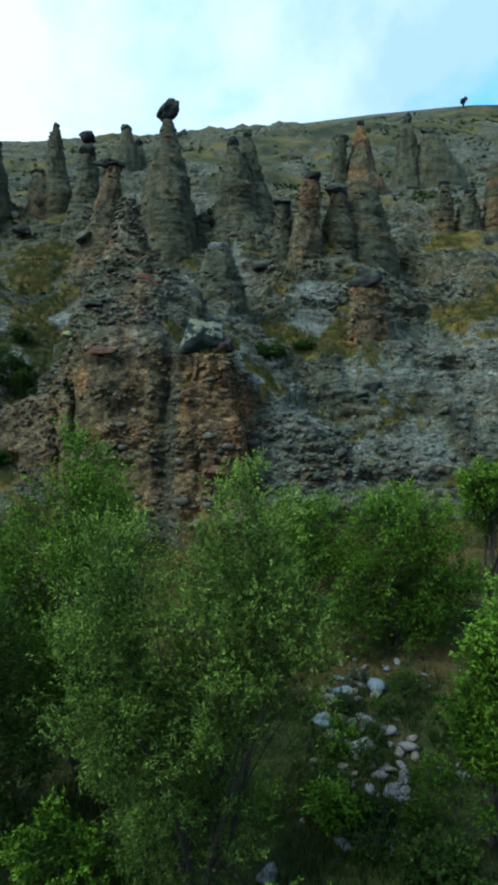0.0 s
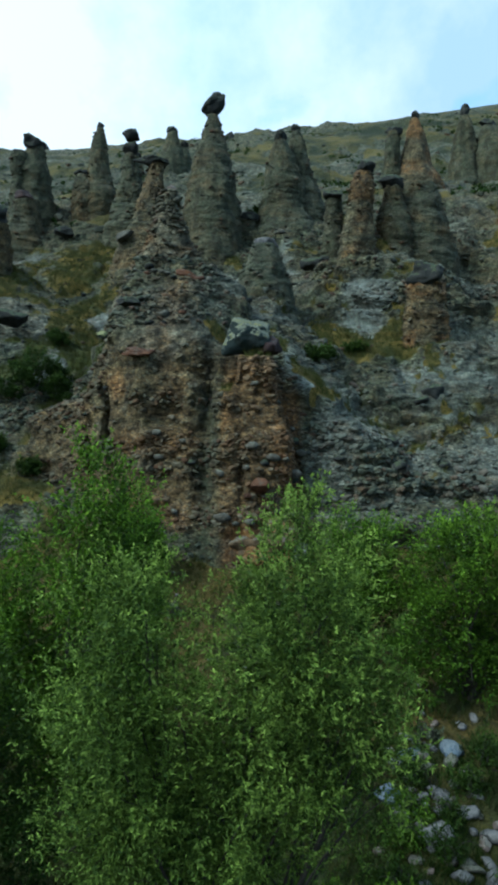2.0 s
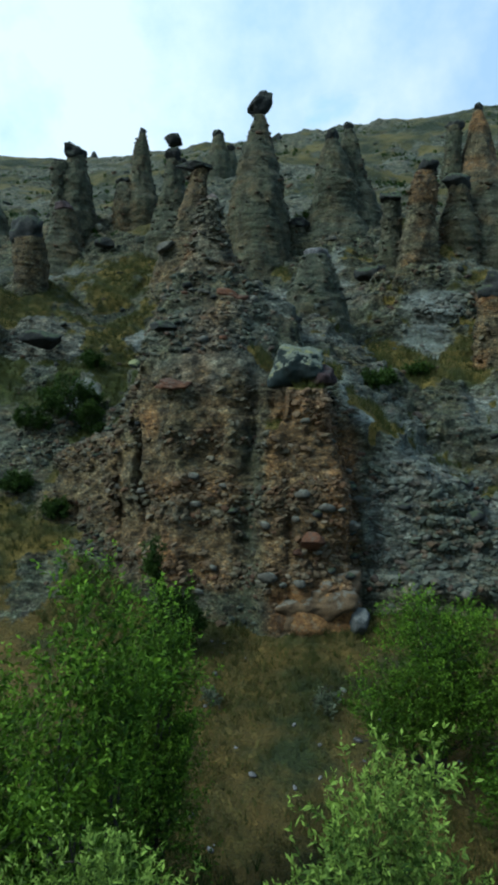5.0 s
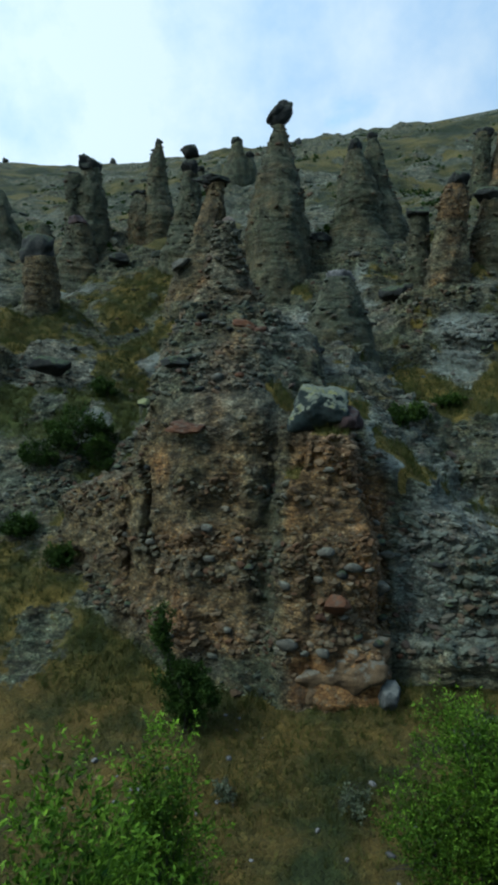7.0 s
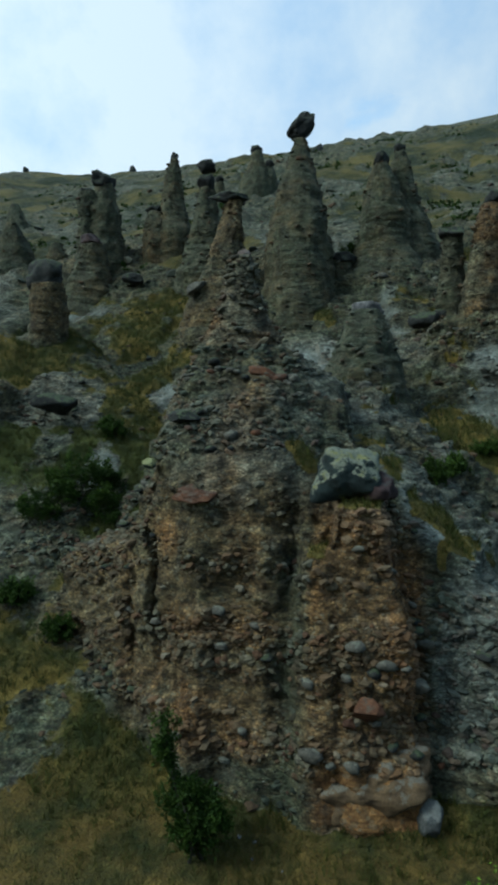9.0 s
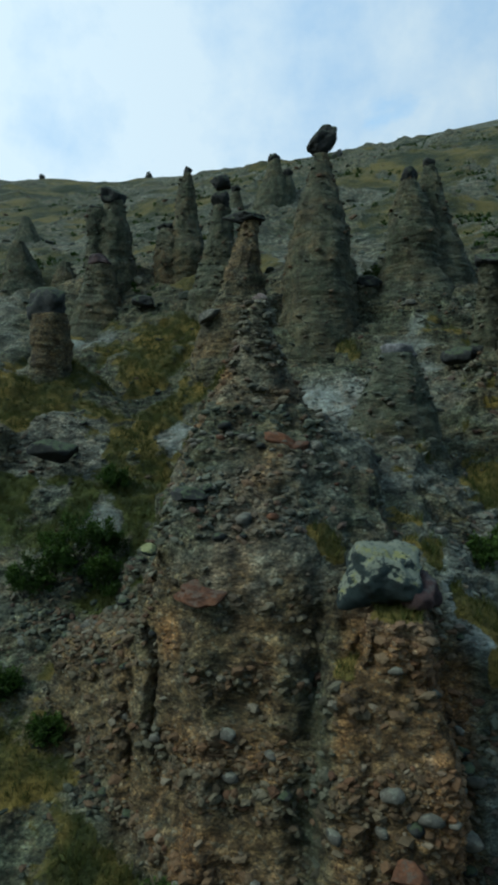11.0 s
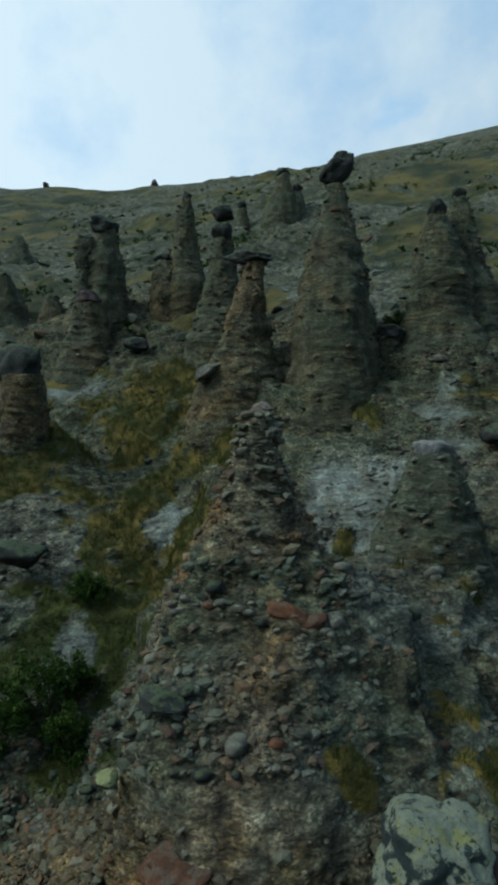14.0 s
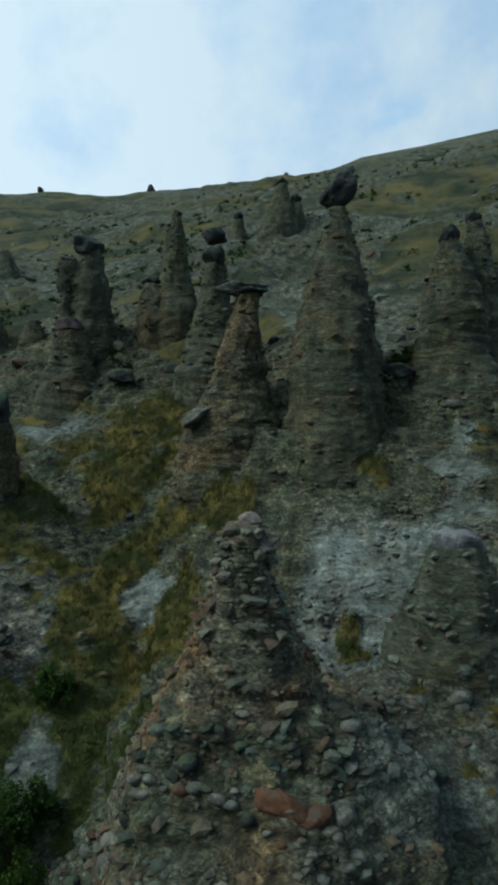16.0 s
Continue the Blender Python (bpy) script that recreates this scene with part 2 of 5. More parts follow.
def cap_material():
    """Dark blue-green rock whose upper side is crusted with pale and yellow lichen."""
    n = Nodes("lichen_crusted_rock")
    p = n.position()
    up = n.add("ShaderNodeSeparateXYZ")
    n.link(n.add("ShaderNodeNewGeometry").outputs["Normal"], up.inputs[0])
    dark = n.mix(n.ramp(n.noise(p, 3.0, 6, 0.7), 0.35, 0.65), (0.007, 0.010, 0.009), (0.026, 0.036, 0.032))
    crust = n.mix(n.ramp(n.noise(p, 2.4, 6, 0.65), 0.54, 0.64), (0.135, 0.142, 0.100), (0.165, 0.160, 0.060))
    crust = n.scale_by(crust, n.ramp(n.noise(p, 18, 5, 0.7), 0.3, 0.7, 0.65, 1.25))
    grow = n.calc("ADD", n.calc("ADD", n.noise(p, 7.0, 9, 0.74), n.calc("MULTIPLY", n.noise(p, 1.6, 3), 0.5)), n.calc("MULTIPLY", up.outputs[2], 0.75))
    pits = n.calc("MULTIPLY", n.ramp(n.noise(p, 3.4, 9, 0.74), 0.57, 0.59, 1, 0.05), n.ramp(n.noise(p, 9.0, 7, 0.7), 0.58, 0.60, 1, 0.12))
    col = n.mix(n.calc("MULTIPLY", n.ramp(grow, 0.98, 1.08), pits), dark, crust)
    return n.surface(col, 0.92, n.bump(n.noise(p, 8, 7, 0.7), 0.8, 0.06))


def leaf_material(name, dark, light, see):
    n = Nodes(name)
    r = n.add("ShaderNodeNewGeometry").outputs["Random Per Island"]
    # Sprig tips are paler; outer, upper leaves are lightened in colour as if lit.
    tip_light = n.ramp(n.attr("lightened"), 0.25, 0.9)
    col = n.mix(n.calc("ADD", n.calc("MULTIPLY", n.ramp(r, 0, 1), 0.35), n.calc("MULTIPLY", tip_light, 0.65)), dark, light)
    col = n.scale_by(col, n.ramp(n.noise(n.position(), 0.9, 3), 0.3, 0.7, 0.72, 1.25))
    return n.surface(col, 0.6, None, see)


def bark_material(name, dark, light):
    n = Nodes(name)
    p = n.position()
    col = n.mix(n.noise(n.stretch(p, (9, 9, 2)), 2.0, 5), dark, light)
    return n.surface(col, 0.95, n.bump(n.noise(n.stretch(p, (22, 22, 4)), 2.0, 4), 0.7, 0.02))


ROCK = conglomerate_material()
COBBLE = cobble_material()
DARK_ROCK = boulder_material("dark_basalt", (0.010, 0.011, 0.010), (0.032, 0.032, 0.027), (0.044, 0.054, 0.026), 0.0)
CAP_ROCK = cap_material()
RED_DARK = boulder_material("dark_red_rock", (0.014, 0.009, 0.009), (0.045, 0.026, 0.022), (0.05, 0.045, 0.04), -0.05)
LICHEN_ROCK = boulder_material("lichened_boulder", (0.022, 0.028, 0.022), (0.06, 0.072, 0.06), (0.17, 0.175, 0.075), 0.10)
GREY_STONE = boulder_material("river_stone", (0.045, 0.044, 0.042), (0.125, 0.12, 0.112), (0.15, 0.142, 0.13), 0.0)
WEATHERED = boulder_material("weathered_grey_rock", (0.030, 0.032, 0.029), (0.085, 0.086, 0.078), (0.11, 0.11, 0.095), 0.0)
EARTH_STONE = boulder_material("earthy_stone", (0.038, 0.037, 0.029), (0.105, 0.095, 0.070), (0.125, 0.122, 0.088), -0.05)
BLUE_STONE = boulder_material("slate_stone", (0.05, 0.065, 0.085), (0.10, 0.13, 0.16), (0.14, 0.16, 0.17), 0.0)
RED_STONE = boulder_material("rusty_stone", (0.040, 0.019, 0.010), (0.105, 0.046, 0.020), (0.075, 0.052, 0.034), -0.06)
PINK_STONE = boulder_material("pinkish_stone", (0.065, 0.050, 0.040), (0.155, 0.118, 0.095), (0.17, 0.155, 0.125), -0.03)
ORANGE_STONE = boulder_material("orange_rock", (0.075, 0.050, 0.026), (0.165, 0.108, 0.052), (0.12, 0.105, 0.075), -0.02)
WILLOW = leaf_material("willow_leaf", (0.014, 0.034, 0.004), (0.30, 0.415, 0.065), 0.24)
BRIGHT = leaf_material("bright_leaf", (0.009, 0.028, 0.001), (0.20, 0.33, 0.022), 0.24)
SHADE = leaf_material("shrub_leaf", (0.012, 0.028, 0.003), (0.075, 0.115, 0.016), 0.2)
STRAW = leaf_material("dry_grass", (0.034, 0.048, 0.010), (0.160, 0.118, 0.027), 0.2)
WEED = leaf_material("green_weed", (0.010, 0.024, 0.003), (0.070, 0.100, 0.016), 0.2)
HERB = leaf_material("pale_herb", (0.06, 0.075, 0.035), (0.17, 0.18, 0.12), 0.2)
BARK = bark_material("willow_bark", (0.018, 0.016, 0.013), (0.055, 0.048, 0.038))


# ---- noise and mesh helpers ----
def grid_hash(i, j, k, seed):
    h = (i * 374761393 + j * 668265263 + k * 2147483647 + seed * 974634777) & 0xFFFFFFFF
    h = ((h ^ (h >> 13)) * 1274126177) & 0xFFFFFFFF
    h = ((h ^ (h >> 16)) * 2246822519) & 0xFFFFFFFF
    return ((h ^ (h >> 15)) & 0xFFFFFF) / 16777215.0


def value_noise(x, y, z, seed=0):
    """Smooth noise from 0 to 1 on arrays of places."""
    x, y, z = np.broadcast_arrays(np.asarray(x, float), np.asarray(y, float), np.asarray(z, float))
    fx, fy, fz = np.floor(x), np.floor(y), np.floor(z)
    i, j, k = fx.astype(np.int64), fy.astype(np.int64), fz.astype(np.int64)
    u, v, w = x - fx, y - fy, z - fz
    u, v, w = u * u * (3 - 2 * u), v * v * (3 - 2 * v), w * w * (3 - 2 * w)
    out = 0
    for a in (0, 1):
        for b in (0, 1):
            for c in (0, 1):
                out = out + grid_hash(i + a, j + b, k + c, seed) * (u if a else 1 - u) * (v if b else 1 - v) * (w if c else 1 - w)
    return out


def fbm(x, y, z, octaves=4, seed=0):
    """Layered noise, about -1 to 1."""
    total, amp, norm = 0, 1.0, 0.0
    for o in range(octaves):
        total = total + amp * (2 * value_noise(x, y, z, seed + 17 * o) - 1)
        norm += amp
        x, y, z, amp = np.asarray(x) * 2.03, np.asarray(y) * 2.03, np.asarray(z) * 2.03, amp * 0.5
    return total / norm * 1.6


def clasts(x, y, z, seed=0):
    """Distance to the nearest of scattered points, one to a unit cell: round lumps with sharp joints."""
    i, j, k = (np.floor(c).astype(np.int64) for c in (x, y, z))
    best = np.full(np.shape(x), 9.0)
    for a in (-1, 0, 1):
        for b in (-1, 0, 1):
            for c in (-1, 0, 1):
                ii, jj, kk = i + a, j + b, k + c
                h = grid_hash(ii, jj, kk, seed)
                g = (h * 977.13) % 1.0
                e = (h * 3571.7) % 1.0
                best = np.minimum(best, (ii + h - x) ** 2 + (jj + g - y) ** 2 + (kk + e - z) ** 2)
    return np.sqrt(best)


def step(v, a, b):
    t = np.clip((v - a) / (b - a), 0, 1)
    return t * t * (3 - 2 * t)


def smax(a, b, k):
    h = np.clip(0.5 + 0.5 * (a - b) / k, 0, 1)
    return b * (1 - h) + a * h + k * h * (1 - h)


def smin(a, b, k):
    return -smax(-a, -b, k)


def mesh_from(name, verts, faces, material, smooth=True, attrs=None):
    """A mesh from arrays: verts n x 3, faces m x 3 or m x 4."""
    me = bpy.data.meshes.new(name)
    verts, faces = np.asarray(verts, np.float32), np.asarray(faces, np.int32)
    m, k = faces.shape
    me.vertices.add(len(verts))
    me.vertices.foreach_set("co", verts.ravel())
    me.loops.add(m * k)
    me.loops.foreach_set("vertex_index", faces.ravel())
    me.polygons.add(m)
    me.polygons.foreach_set("loop_start", np.arange(0, m * k, k, dtype=np.int32))
    me.polygons.foreach_set("use_smooth", np.full(m, smooth))
    for key, values in (attrs or {}).items():
        a = me.attributes.new(key, "FLOAT", "POINT")
        a.data.foreach_set("value", np.asarray(values, np.float32).ravel())
    me.materials.append(material)
    me.update()
    me.validate()
    return me


def piece(name, me, parent=None, m=None, label=""):
    """A mesh as an object of its own, under a thing or part."""
    ob = new(name, me)
    if parent is not None:
        ob.parent = parent
    if m is not None:
        ob.matrix_local = m
    return tagged(ob, label)


# ---- the land ----
# Behind y = -45 an unseen slope is added to block low skylight.
PROFILE_Y = [-300, -150, -70, -45, 0, 10, 16, 25, 28.4, 30.5, 31.4, 35, 36.2, 40, 45, 52, 57, 65, 75, 92, 110, 135, 157, 172, 200, 214, 260, 600]
PROFILE_Z = [95, 46, 5, -3.2, -2.8, -2.4, -1.7, -0.55, 0.15, 0.95, 2.5, 5.6, 7.4, 9.6, 12.4, 17, 20.6, 25.3, 28.8, 35, 43.5, 54.6, 63.5, 69, 79, 80, 68, 30]


def land(x, y):
    """The height of the land without its fine relief."""
    wob = 0.5 * fbm(x * 0.30, 0.0, 3.3, 3, 5)
    z = np.interp(y + wob * step(y, 29, 33) * (1 - step(y, 60, 80)), PROFILE_Y, PROFILE_Z)
    z = z - step(-x, 11.5, 13.8) * np.interp(y, [30.3, 31.4, 33, 37.5, 41, 45, 60, 70], [0, 1.35, 2.3, 4.2, 2.2, 2.0, 2.0, 0])
    z = z + (0.065 * np.clip(x + 60, -10, 130) + 0.09 * np.maximum(0, -60 - x)) * step(y, 70, 160)
    z = z + fbm(x * 0.045, y * 0.045, 0.5, 4, 9) * (0.25 + 1.3 * step(y, 45, 95)) * step(y, 20, 60)
    far = 78 + 0.383 * (np.clip(y, 200, 335) - 200) - 1.2 * np.maximum(0, y - 335) + 0.08 * np.clip(x + 60, -10, 130) + 0.04 * np.clip(x, 0, 60)
    z = z + step(x, -80, -25) * np.maximum(0, far - z) * step(y, 196, 202)
    z = z + 0.10 * fbm(x * 0.35, y * 0.35, 1.5, 3, 11) * (1 - step(y, 27, 29))
    # ribs and runnels on the slope right of the buttress
    z = z + (0.9 * fbm(x * 0.33, y * 0.10, 7.7, 3, 23)) * step(y, 33, 37) * (1 - step(y, 62, 75)) * step(np.abs(x + 6), 5, 8)
    # main block of the buttress
    front = np.interp(x, [-16, -10.2, -7, -3.5, -0.4, 3], [34, 30.7, 28.9, 28.5, 29.1, 30.2]) + 0.35 * fbm(x * 0.7, 0.0, 1.1, 3, 31)
    spine = 9.3 + 1.18 * (y - 31.0) - np.where(x < -7, 0.72 + 0.14 * np.clip(y - 31, 0, 5), 0.72) * np.maximum(0, np.abs(x + 7.0) - 1.2)
    spine = smin(spine, 14.5 - np.where(x < -6.7, 1.35, 0.7) * np.maximum(0, np.abs(x + 6.7) - 1.6) - 0.8 * np.maximum(0, y - 37.2), 0.6)
    lift = np.maximum(spine, 7.6 + 0.1 * (y - 30) - 2.2 * np.maximum(0, y - 35))
    ramp = 0.2 + (y - front) * 4.3
    left = (x + 10.6 + 0.18 * (y - 30)) * 5.5 + 2.0
    left = np.minimum(left, (x - np.interp(y, [30, 32, 33.5, 35.2, 36.8, 39], [-10.3, -9.7, -8.9, -9.0, -9.2, -9.2])) * 4.5 + np.interp(y, [30, 32, 33.5, 35.2, 36.8, 39], [8, 10, 12.0, 12.6, 13.0, 13.0]))
    right = (0.15 - 0.05 * (y - 29) - x) * 4.5 + 1.5
    block = smin(smin(lift, ramp, 0.5), smin(left, right, 0.5), 0.4)
    z = smax(z, block, 0.35)
    # the pillar under the capstone
    pillar = smin(smin(9.15 + 0.1 * (y - 30.5), 0.2 + (y - 28.6 - 0.25 * np.abs(x + 1.9)) * 4.9, 0.3), (1.75 - np.abs(x + 1.9)) * 6 + 3.0, 0.3)
    pillar = smin(pillar, 9.2 - 2.0 * np.maximum(0, y - 33), 0.3)
    z = smax(z, pillar, 0.25)
    # a groove between the block and the pillar, and the cleft at its other end
    z = z - 1.3 * np.exp(-((x + 4.1) / 0.35) ** 2) * step(y, 28.6, 30) * (1 - step(y, 31.2, 32.5))
    z = z - 0.25 * np.exp(-((x + 9.75 + 0.12 * np.sin(y * 2.1)) / 0.16) ** 2) * step(y, 30.2, 31.0) * (1 - step(y, 32.5, 33.5))
    # lower shoulder
    sramp = 0.2 + (y - 30.5 + 0.62 * np.minimum(0, x + 10.2)) * 3.6
    shoulder = smin(smin(6.9 + 0.2 * (y - 33) + 0.42 * np.minimum(0, x + 11.2), sramp, 0.3), smin((x + 15.6) * 1.6 + 2.2, (-9.75 - x) * 6 + 3, 0.3), 0.3)
    shoulder = smin(shoulder, 7 - 2.2 * np.maximum(0, y - 35.2), 0.3)
    z = smax(z, shoulder, 0.25)
    # talus between the buttress and the rib
    talus = smin(9.5 - 0.85 * np.maximum(0, x + 1.3) + 0.42 * (y - 33), 2.2 + (y - 30.4) * 2.3, 0.6) - 1.2 * np.maximum(0, y - 41)
    z = np.where(x > -4.5, smax(z, talus, 0.4), z)
    # mound under the brown capped pillars
    mound = 19.0 - 1.15 * np.hypot((x - 5.6) * 0.62, (y - 49.8) * 0.95)
    z = smax(z, mound, 0.6)
    mound = 17.3 - 0.78 * np.hypot((x + 22.9) * 0.75, (y - 50.4) * 0.9)
    z = smax(z, mound, 0.5)
    # rib with a pale head
    rib = 15.4 - 1.55 * np.hypot((x + 2.1) * 1.15, np.maximum(0, y - 42.2) * 1.6 + np.maximum(0, 42.2 - y) * 1.15)
    z = smax(z, rib, 0.5)
    # spur beyond the gully
    spur = smin(3.2 + (y - 35.6) * 1.75, 12.4 + (y - 41.5) * 0.72 - 1.2 * np.maximum(0, y - 47), 0.8)
    spur = smin(spur, (-16.1 - 0.12 * (y - 36) - x) * 1.25 + 3.6 + 0.45 * (y - 36), 0.6) + 0.8 * fbm(x * 0.3, y * 0.2, 2.2, 3, 37)
    z = smax(z, spur, 0.4)
    return z


def spread(lo, hi, ds):
    out = [lo]
    while out[-1] < hi:
        out.append(out[-1] + ds(out[-1]))
    return np.array(out)


def col_step(x):
    return float(np.interp(x, [-400, -150, -60, -26, -18, 3, 12, 25, 60, 150, 400], [40, 5, 0.9, 0.25, 0.10, 0.10, 0.16, 0.35, 0.9, 5, 40]))


def row_step(y):
    return np.interp(y, [-300, -60, 0, 12, 25, 28, 44, 60, 75, 110, 170, 300, 600], [45, 12, 1.4, 0.45, 0.2, 0.10, 0.11, 0.22, 0.5, 1.0, 1.6, 12, 45])


COLS = spread(-420, 420, col_step)


def rows_between(y0, y1):
    """For every column the same number of rows, even along the slope."""
    ys = [y0]
    while ys[-1] < y1:
        ys.append(min(y1, ys[-1] + float(np.clip(row_step(ys[-1]) * 0.3, 0.03, 8))))
    ys = np.array(ys)
    zz = land(COLS[:, None], ys[None, :])
    seg = np.hypot(np.diff(ys)[None, :], np.diff(zz, axis=1)) / row_step(0.5 * (ys[1:] + ys[:-1]))[None, :]
    cum = np.concatenate([np.zeros((len(COLS), 1)), np.cumsum(seg, axis=1)], axis=1)
    count = int(np.percentile(cum[:, -1], 80)) + 2
    out = np.empty((len(COLS), count))
    for c in range(len(COLS)):
        out[c] = np.interp(np.linspace(0, cum[c, -1], count), cum[c], ys)
    return out


PARTS = [rows_between(-300, 28.0), rows_between(28.0, 63.0), rows_between(63.0, 600)]
YY = np.concatenate([PARTS[0], PARTS[1][:, 1:], PARTS[2][:, 1:]], axis=1)
XX = np.repeat(COLS[:, None], YY.shape[1], axis=1)
ZZ = land(XX, YY)


def normals_of(p):
    du, dv = np.gradient(p, axis=0), np.gradient(p, axis=1)
    n = np.cross(du, dv)
    return n / np.maximum(np.linalg.norm(n, axis=2, keepdims=True), 1e-9)


def rock_relief(x, y, z, k=1.0, bedded=1.0):
    """Ledges, lumps and stones, in metres out of the face."""
    warp = 0.55 * fbm(x * 0.30, y * 0.30, z * 0.15, 3, 41)
    bed = fbm(x * 0.10, y * 0.10, (z + warp) * 1.15, 3, 43)
    bed2 = fbm(x * 0.30, y * 0.30, (z + warp) * 3.6, 2, 47)
    lump = 1 - np.abs(fbm(x * 1.25, y * 1.25, z * 1.6, 2, 53))
    flute = 1 - 2 * np.abs(fbm(x * 0.9 + warp, y * 0.9, z * 0.16, 3, 67))
    knob = np.maximum(0, fbm(x * 3.1, y * 3.1, z * 4.2, 2, 59))
    wx, wy = x + 0.3 * bed2, y + 0.3 * bed
    block = 0.55 - clasts(wx * 1.5, wy * 1.5, z * 2.1, 3)
    cob = 0.55 - clasts(wx * 3.6, wy * 3.6, z * 4.6, 4)
    return k * (0.24 * block + 0.16 * cob + bedded * (0.12 * np.tanh(2.6 * bed) + 0.10 * np.tanh(3.4 * bed2) + 0.10 * flute) + 0.13 * (lump - 0.65) + 0.08 * knob + 0.40 * fbm(x * 0.4, y * 0.4, z * 0.4, 4, 61))


GRID = np.stack([XX, YY, ZZ], axis=2)
NRM = normals_of(GRID)
SLOPE = NRM[:, :, 2]
soil = step(SLOPE + 0.16 * fbm(XX * 0.55, YY * 0.55, ZZ * 0.55, 4, 71), 0.70, 0.86)
gully = step(-XX, 12.5, 15) * (1 - step(-XX - 0.40 * (YY - 43), 18.0, 20.0)) * (1 - step(-XX, 24, 28)) * step(YY, 43, 47) * (1 - step(YY, 60, 64))
gully = gully * (0.35 + 0.65 * step(fbm(XX * 0.22, YY * 0.8, ZZ * 0.9, 4, 74), -0.22, 0.12))
gully = gully * (0.25 + 0.75 * step(fbm(XX * 0.35, YY * 0.45, 2.0, 4, 73) + 0.25, -0.15, 0.35))
ravine = step(-XX, 9.8, 10.8) * step(SLOPE, 0.4, 0.62) * (1 - step(-XX, 16.2, 17.5)) * step(YY, 35.5, 37) * (1 - step(YY, 43, 45))
far_turf = step(YY, 62, 70) * step(fbm(XX * 0.05, YY * 0.06, 4.0, 5, 79) + 0.5 * fbm(XX * 0.25, YY * 0.25, 2.0, 3, 80), -0.12, 0.42)
patch = 0.9 * step(fbm(XX * 0.22, YY * 0.22, ZZ * 0.3, 4, 83), 0.12, 0.45) * step(SLOPE, 0.45, 0.75) * step(YY, 36, 40) * (1 - step(XX, -12, -11) * (1 - step(XX, -2, 0)) * step(YY, 42, 43) * (1 - step(YY, 60, 62)))
GRASS = np.clip(np.maximum.reduce([soil * (1 - step(YY, 29.5, 36)), gully, 0.75 * ravine * step(fbm(XX * 0.5, YY * 0.5, 8.0, 3, 76), -0.2, 0.2), 0.95 * far_turf, patch, 1 - step(YY, 27.4, 28.2)]), 0, 1)
GRASS = np.where(YY < 26, 1.0, GRASS)
track = np.exp(-((YY - 25.4 - 0.05 * XX - 0.25 * fbm(XX * 0.4, 0 * YY, 0.0, 3, 139)) / 0.16) ** 2) * (1 - step(XX, -5, -3)) * step(XX, -18, -15)
GRASS = GRASS * (1 - 0.62 * track)
talus = step(-XX, 12.5, 13.5) * (1 - step(YY, 33.5, 36)) * step(fbm(XX * 0.5, YY * 0.5, 6.0, 3, 85), -0.45, 0.2)
GRASS = np.maximum(GRASS, 0.9 * talus * step(fbm(XX * 0.7, YY * 0.7, 1.0, 3, 86) - 0.25 * step(YY, 31, 33), -0.3, 0.1))
tufts = step(XX, -2.6, -1.8) * (1 - step(XX, 9, 12)) * step(YY, 31.8, 32.6) * (1 - step(YY, 46, 52)) * step(SLOPE, 0.3, 0.5)
GRASS = np.maximum(GRASS, 0.85 * tufts * step(fbm(XX * 0.55, YY * 0.45, ZZ * 0.3, 4, 77) + 0.9 * fbm(XX * 2.4, YY * 2.4, ZZ * 1.5, 2, 78), 0.35, 0.8) * step(YY, 33.2, 34))
basin = step(-XX, 9.6, 10.6) * (1 - step(-XX - 0.40 * np.clip(YY - 41, 0, 20), 16.5, 18.5)) * step(YY, 42.0, 44.5) * (1 - step(YY, 55, 60)) * step(SLOPE, 0.34, 0.58)
GRASS = np.maximum(GRASS, 0.9 * basin * step(fbm(XX * 0.38, YY * 0.30, ZZ * 0.3, 4, 75), -0.30, 0.15))
face = step(ZZ, 0.8, 2.2) * step(XX, -10.8, -9.8) * (1 - step(XX, -0.2, 0.4)) * step(YY, 28, 28.5) * (1 - step(ZZ, 9.2, 11.5)) * (1 - step(YY, 32, 33.5))
blot = step(fbm(XX * 0.55, YY * 0.55, ZZ * 0.45, 4, 89), -0.3, 0.4)
corner = np.exp(-((XX + 8.3) / 1.1) ** 2 - ((ZZ - 8.0) / 1.9) ** 2)
belt = np.exp(-((ZZ - 5.2) / 0.9) ** 2) * step(XX, -9, -8) * (1 - step(XX, -4.4, -3.8))
column_ = step(XX, -3.7, -3.2) * (0.6 + 0.4 * blot)
low = step(XX, -9, -8.5) * (1 - step(ZZ, 4.0, 5.0)) * (0.4 + 0.5 * blot)
ORANGE = np.clip(np.maximum.reduce([1.0 * corner * (0.4 + 0.6 * blot), 0.7 * belt, 0.95 * column_, low, 0.25 + 0.2 * blot]), 0, 1) * face + 0.16 * step(fbm(XX * 0.12, YY * 0.12, ZZ * 0.25, 3, 87), 0.25, 0.6) * step(YY, 33, 40) * (1 - step(YY, 70, 90))
ORANGE = ORANGE + 0.35 * step(XX, -14.5, -13) * (1 - step(XX, -10.5, -9.5)) * step(ZZ, 2, 4) * (1 - step(YY, 35, 36))
PALE = 0.42 * step(fbm(XX * 0.16, YY * 0.16, ZZ * 0.16, 3, 91), 0.0, 0.45) * step(YY, 32, 35) * (1 - 0.75 * step(YY, 64, 80))
PALE = np.maximum(PALE, 0.68 * step(XX, 0.0, 0.8) * step(YY, 29.5, 31) * (1 - step(YY, 40, 46)) * step(fbm(XX * 0.5, YY * 0.5, ZZ * 0.5, 4, 95), -0.35, 0.4))
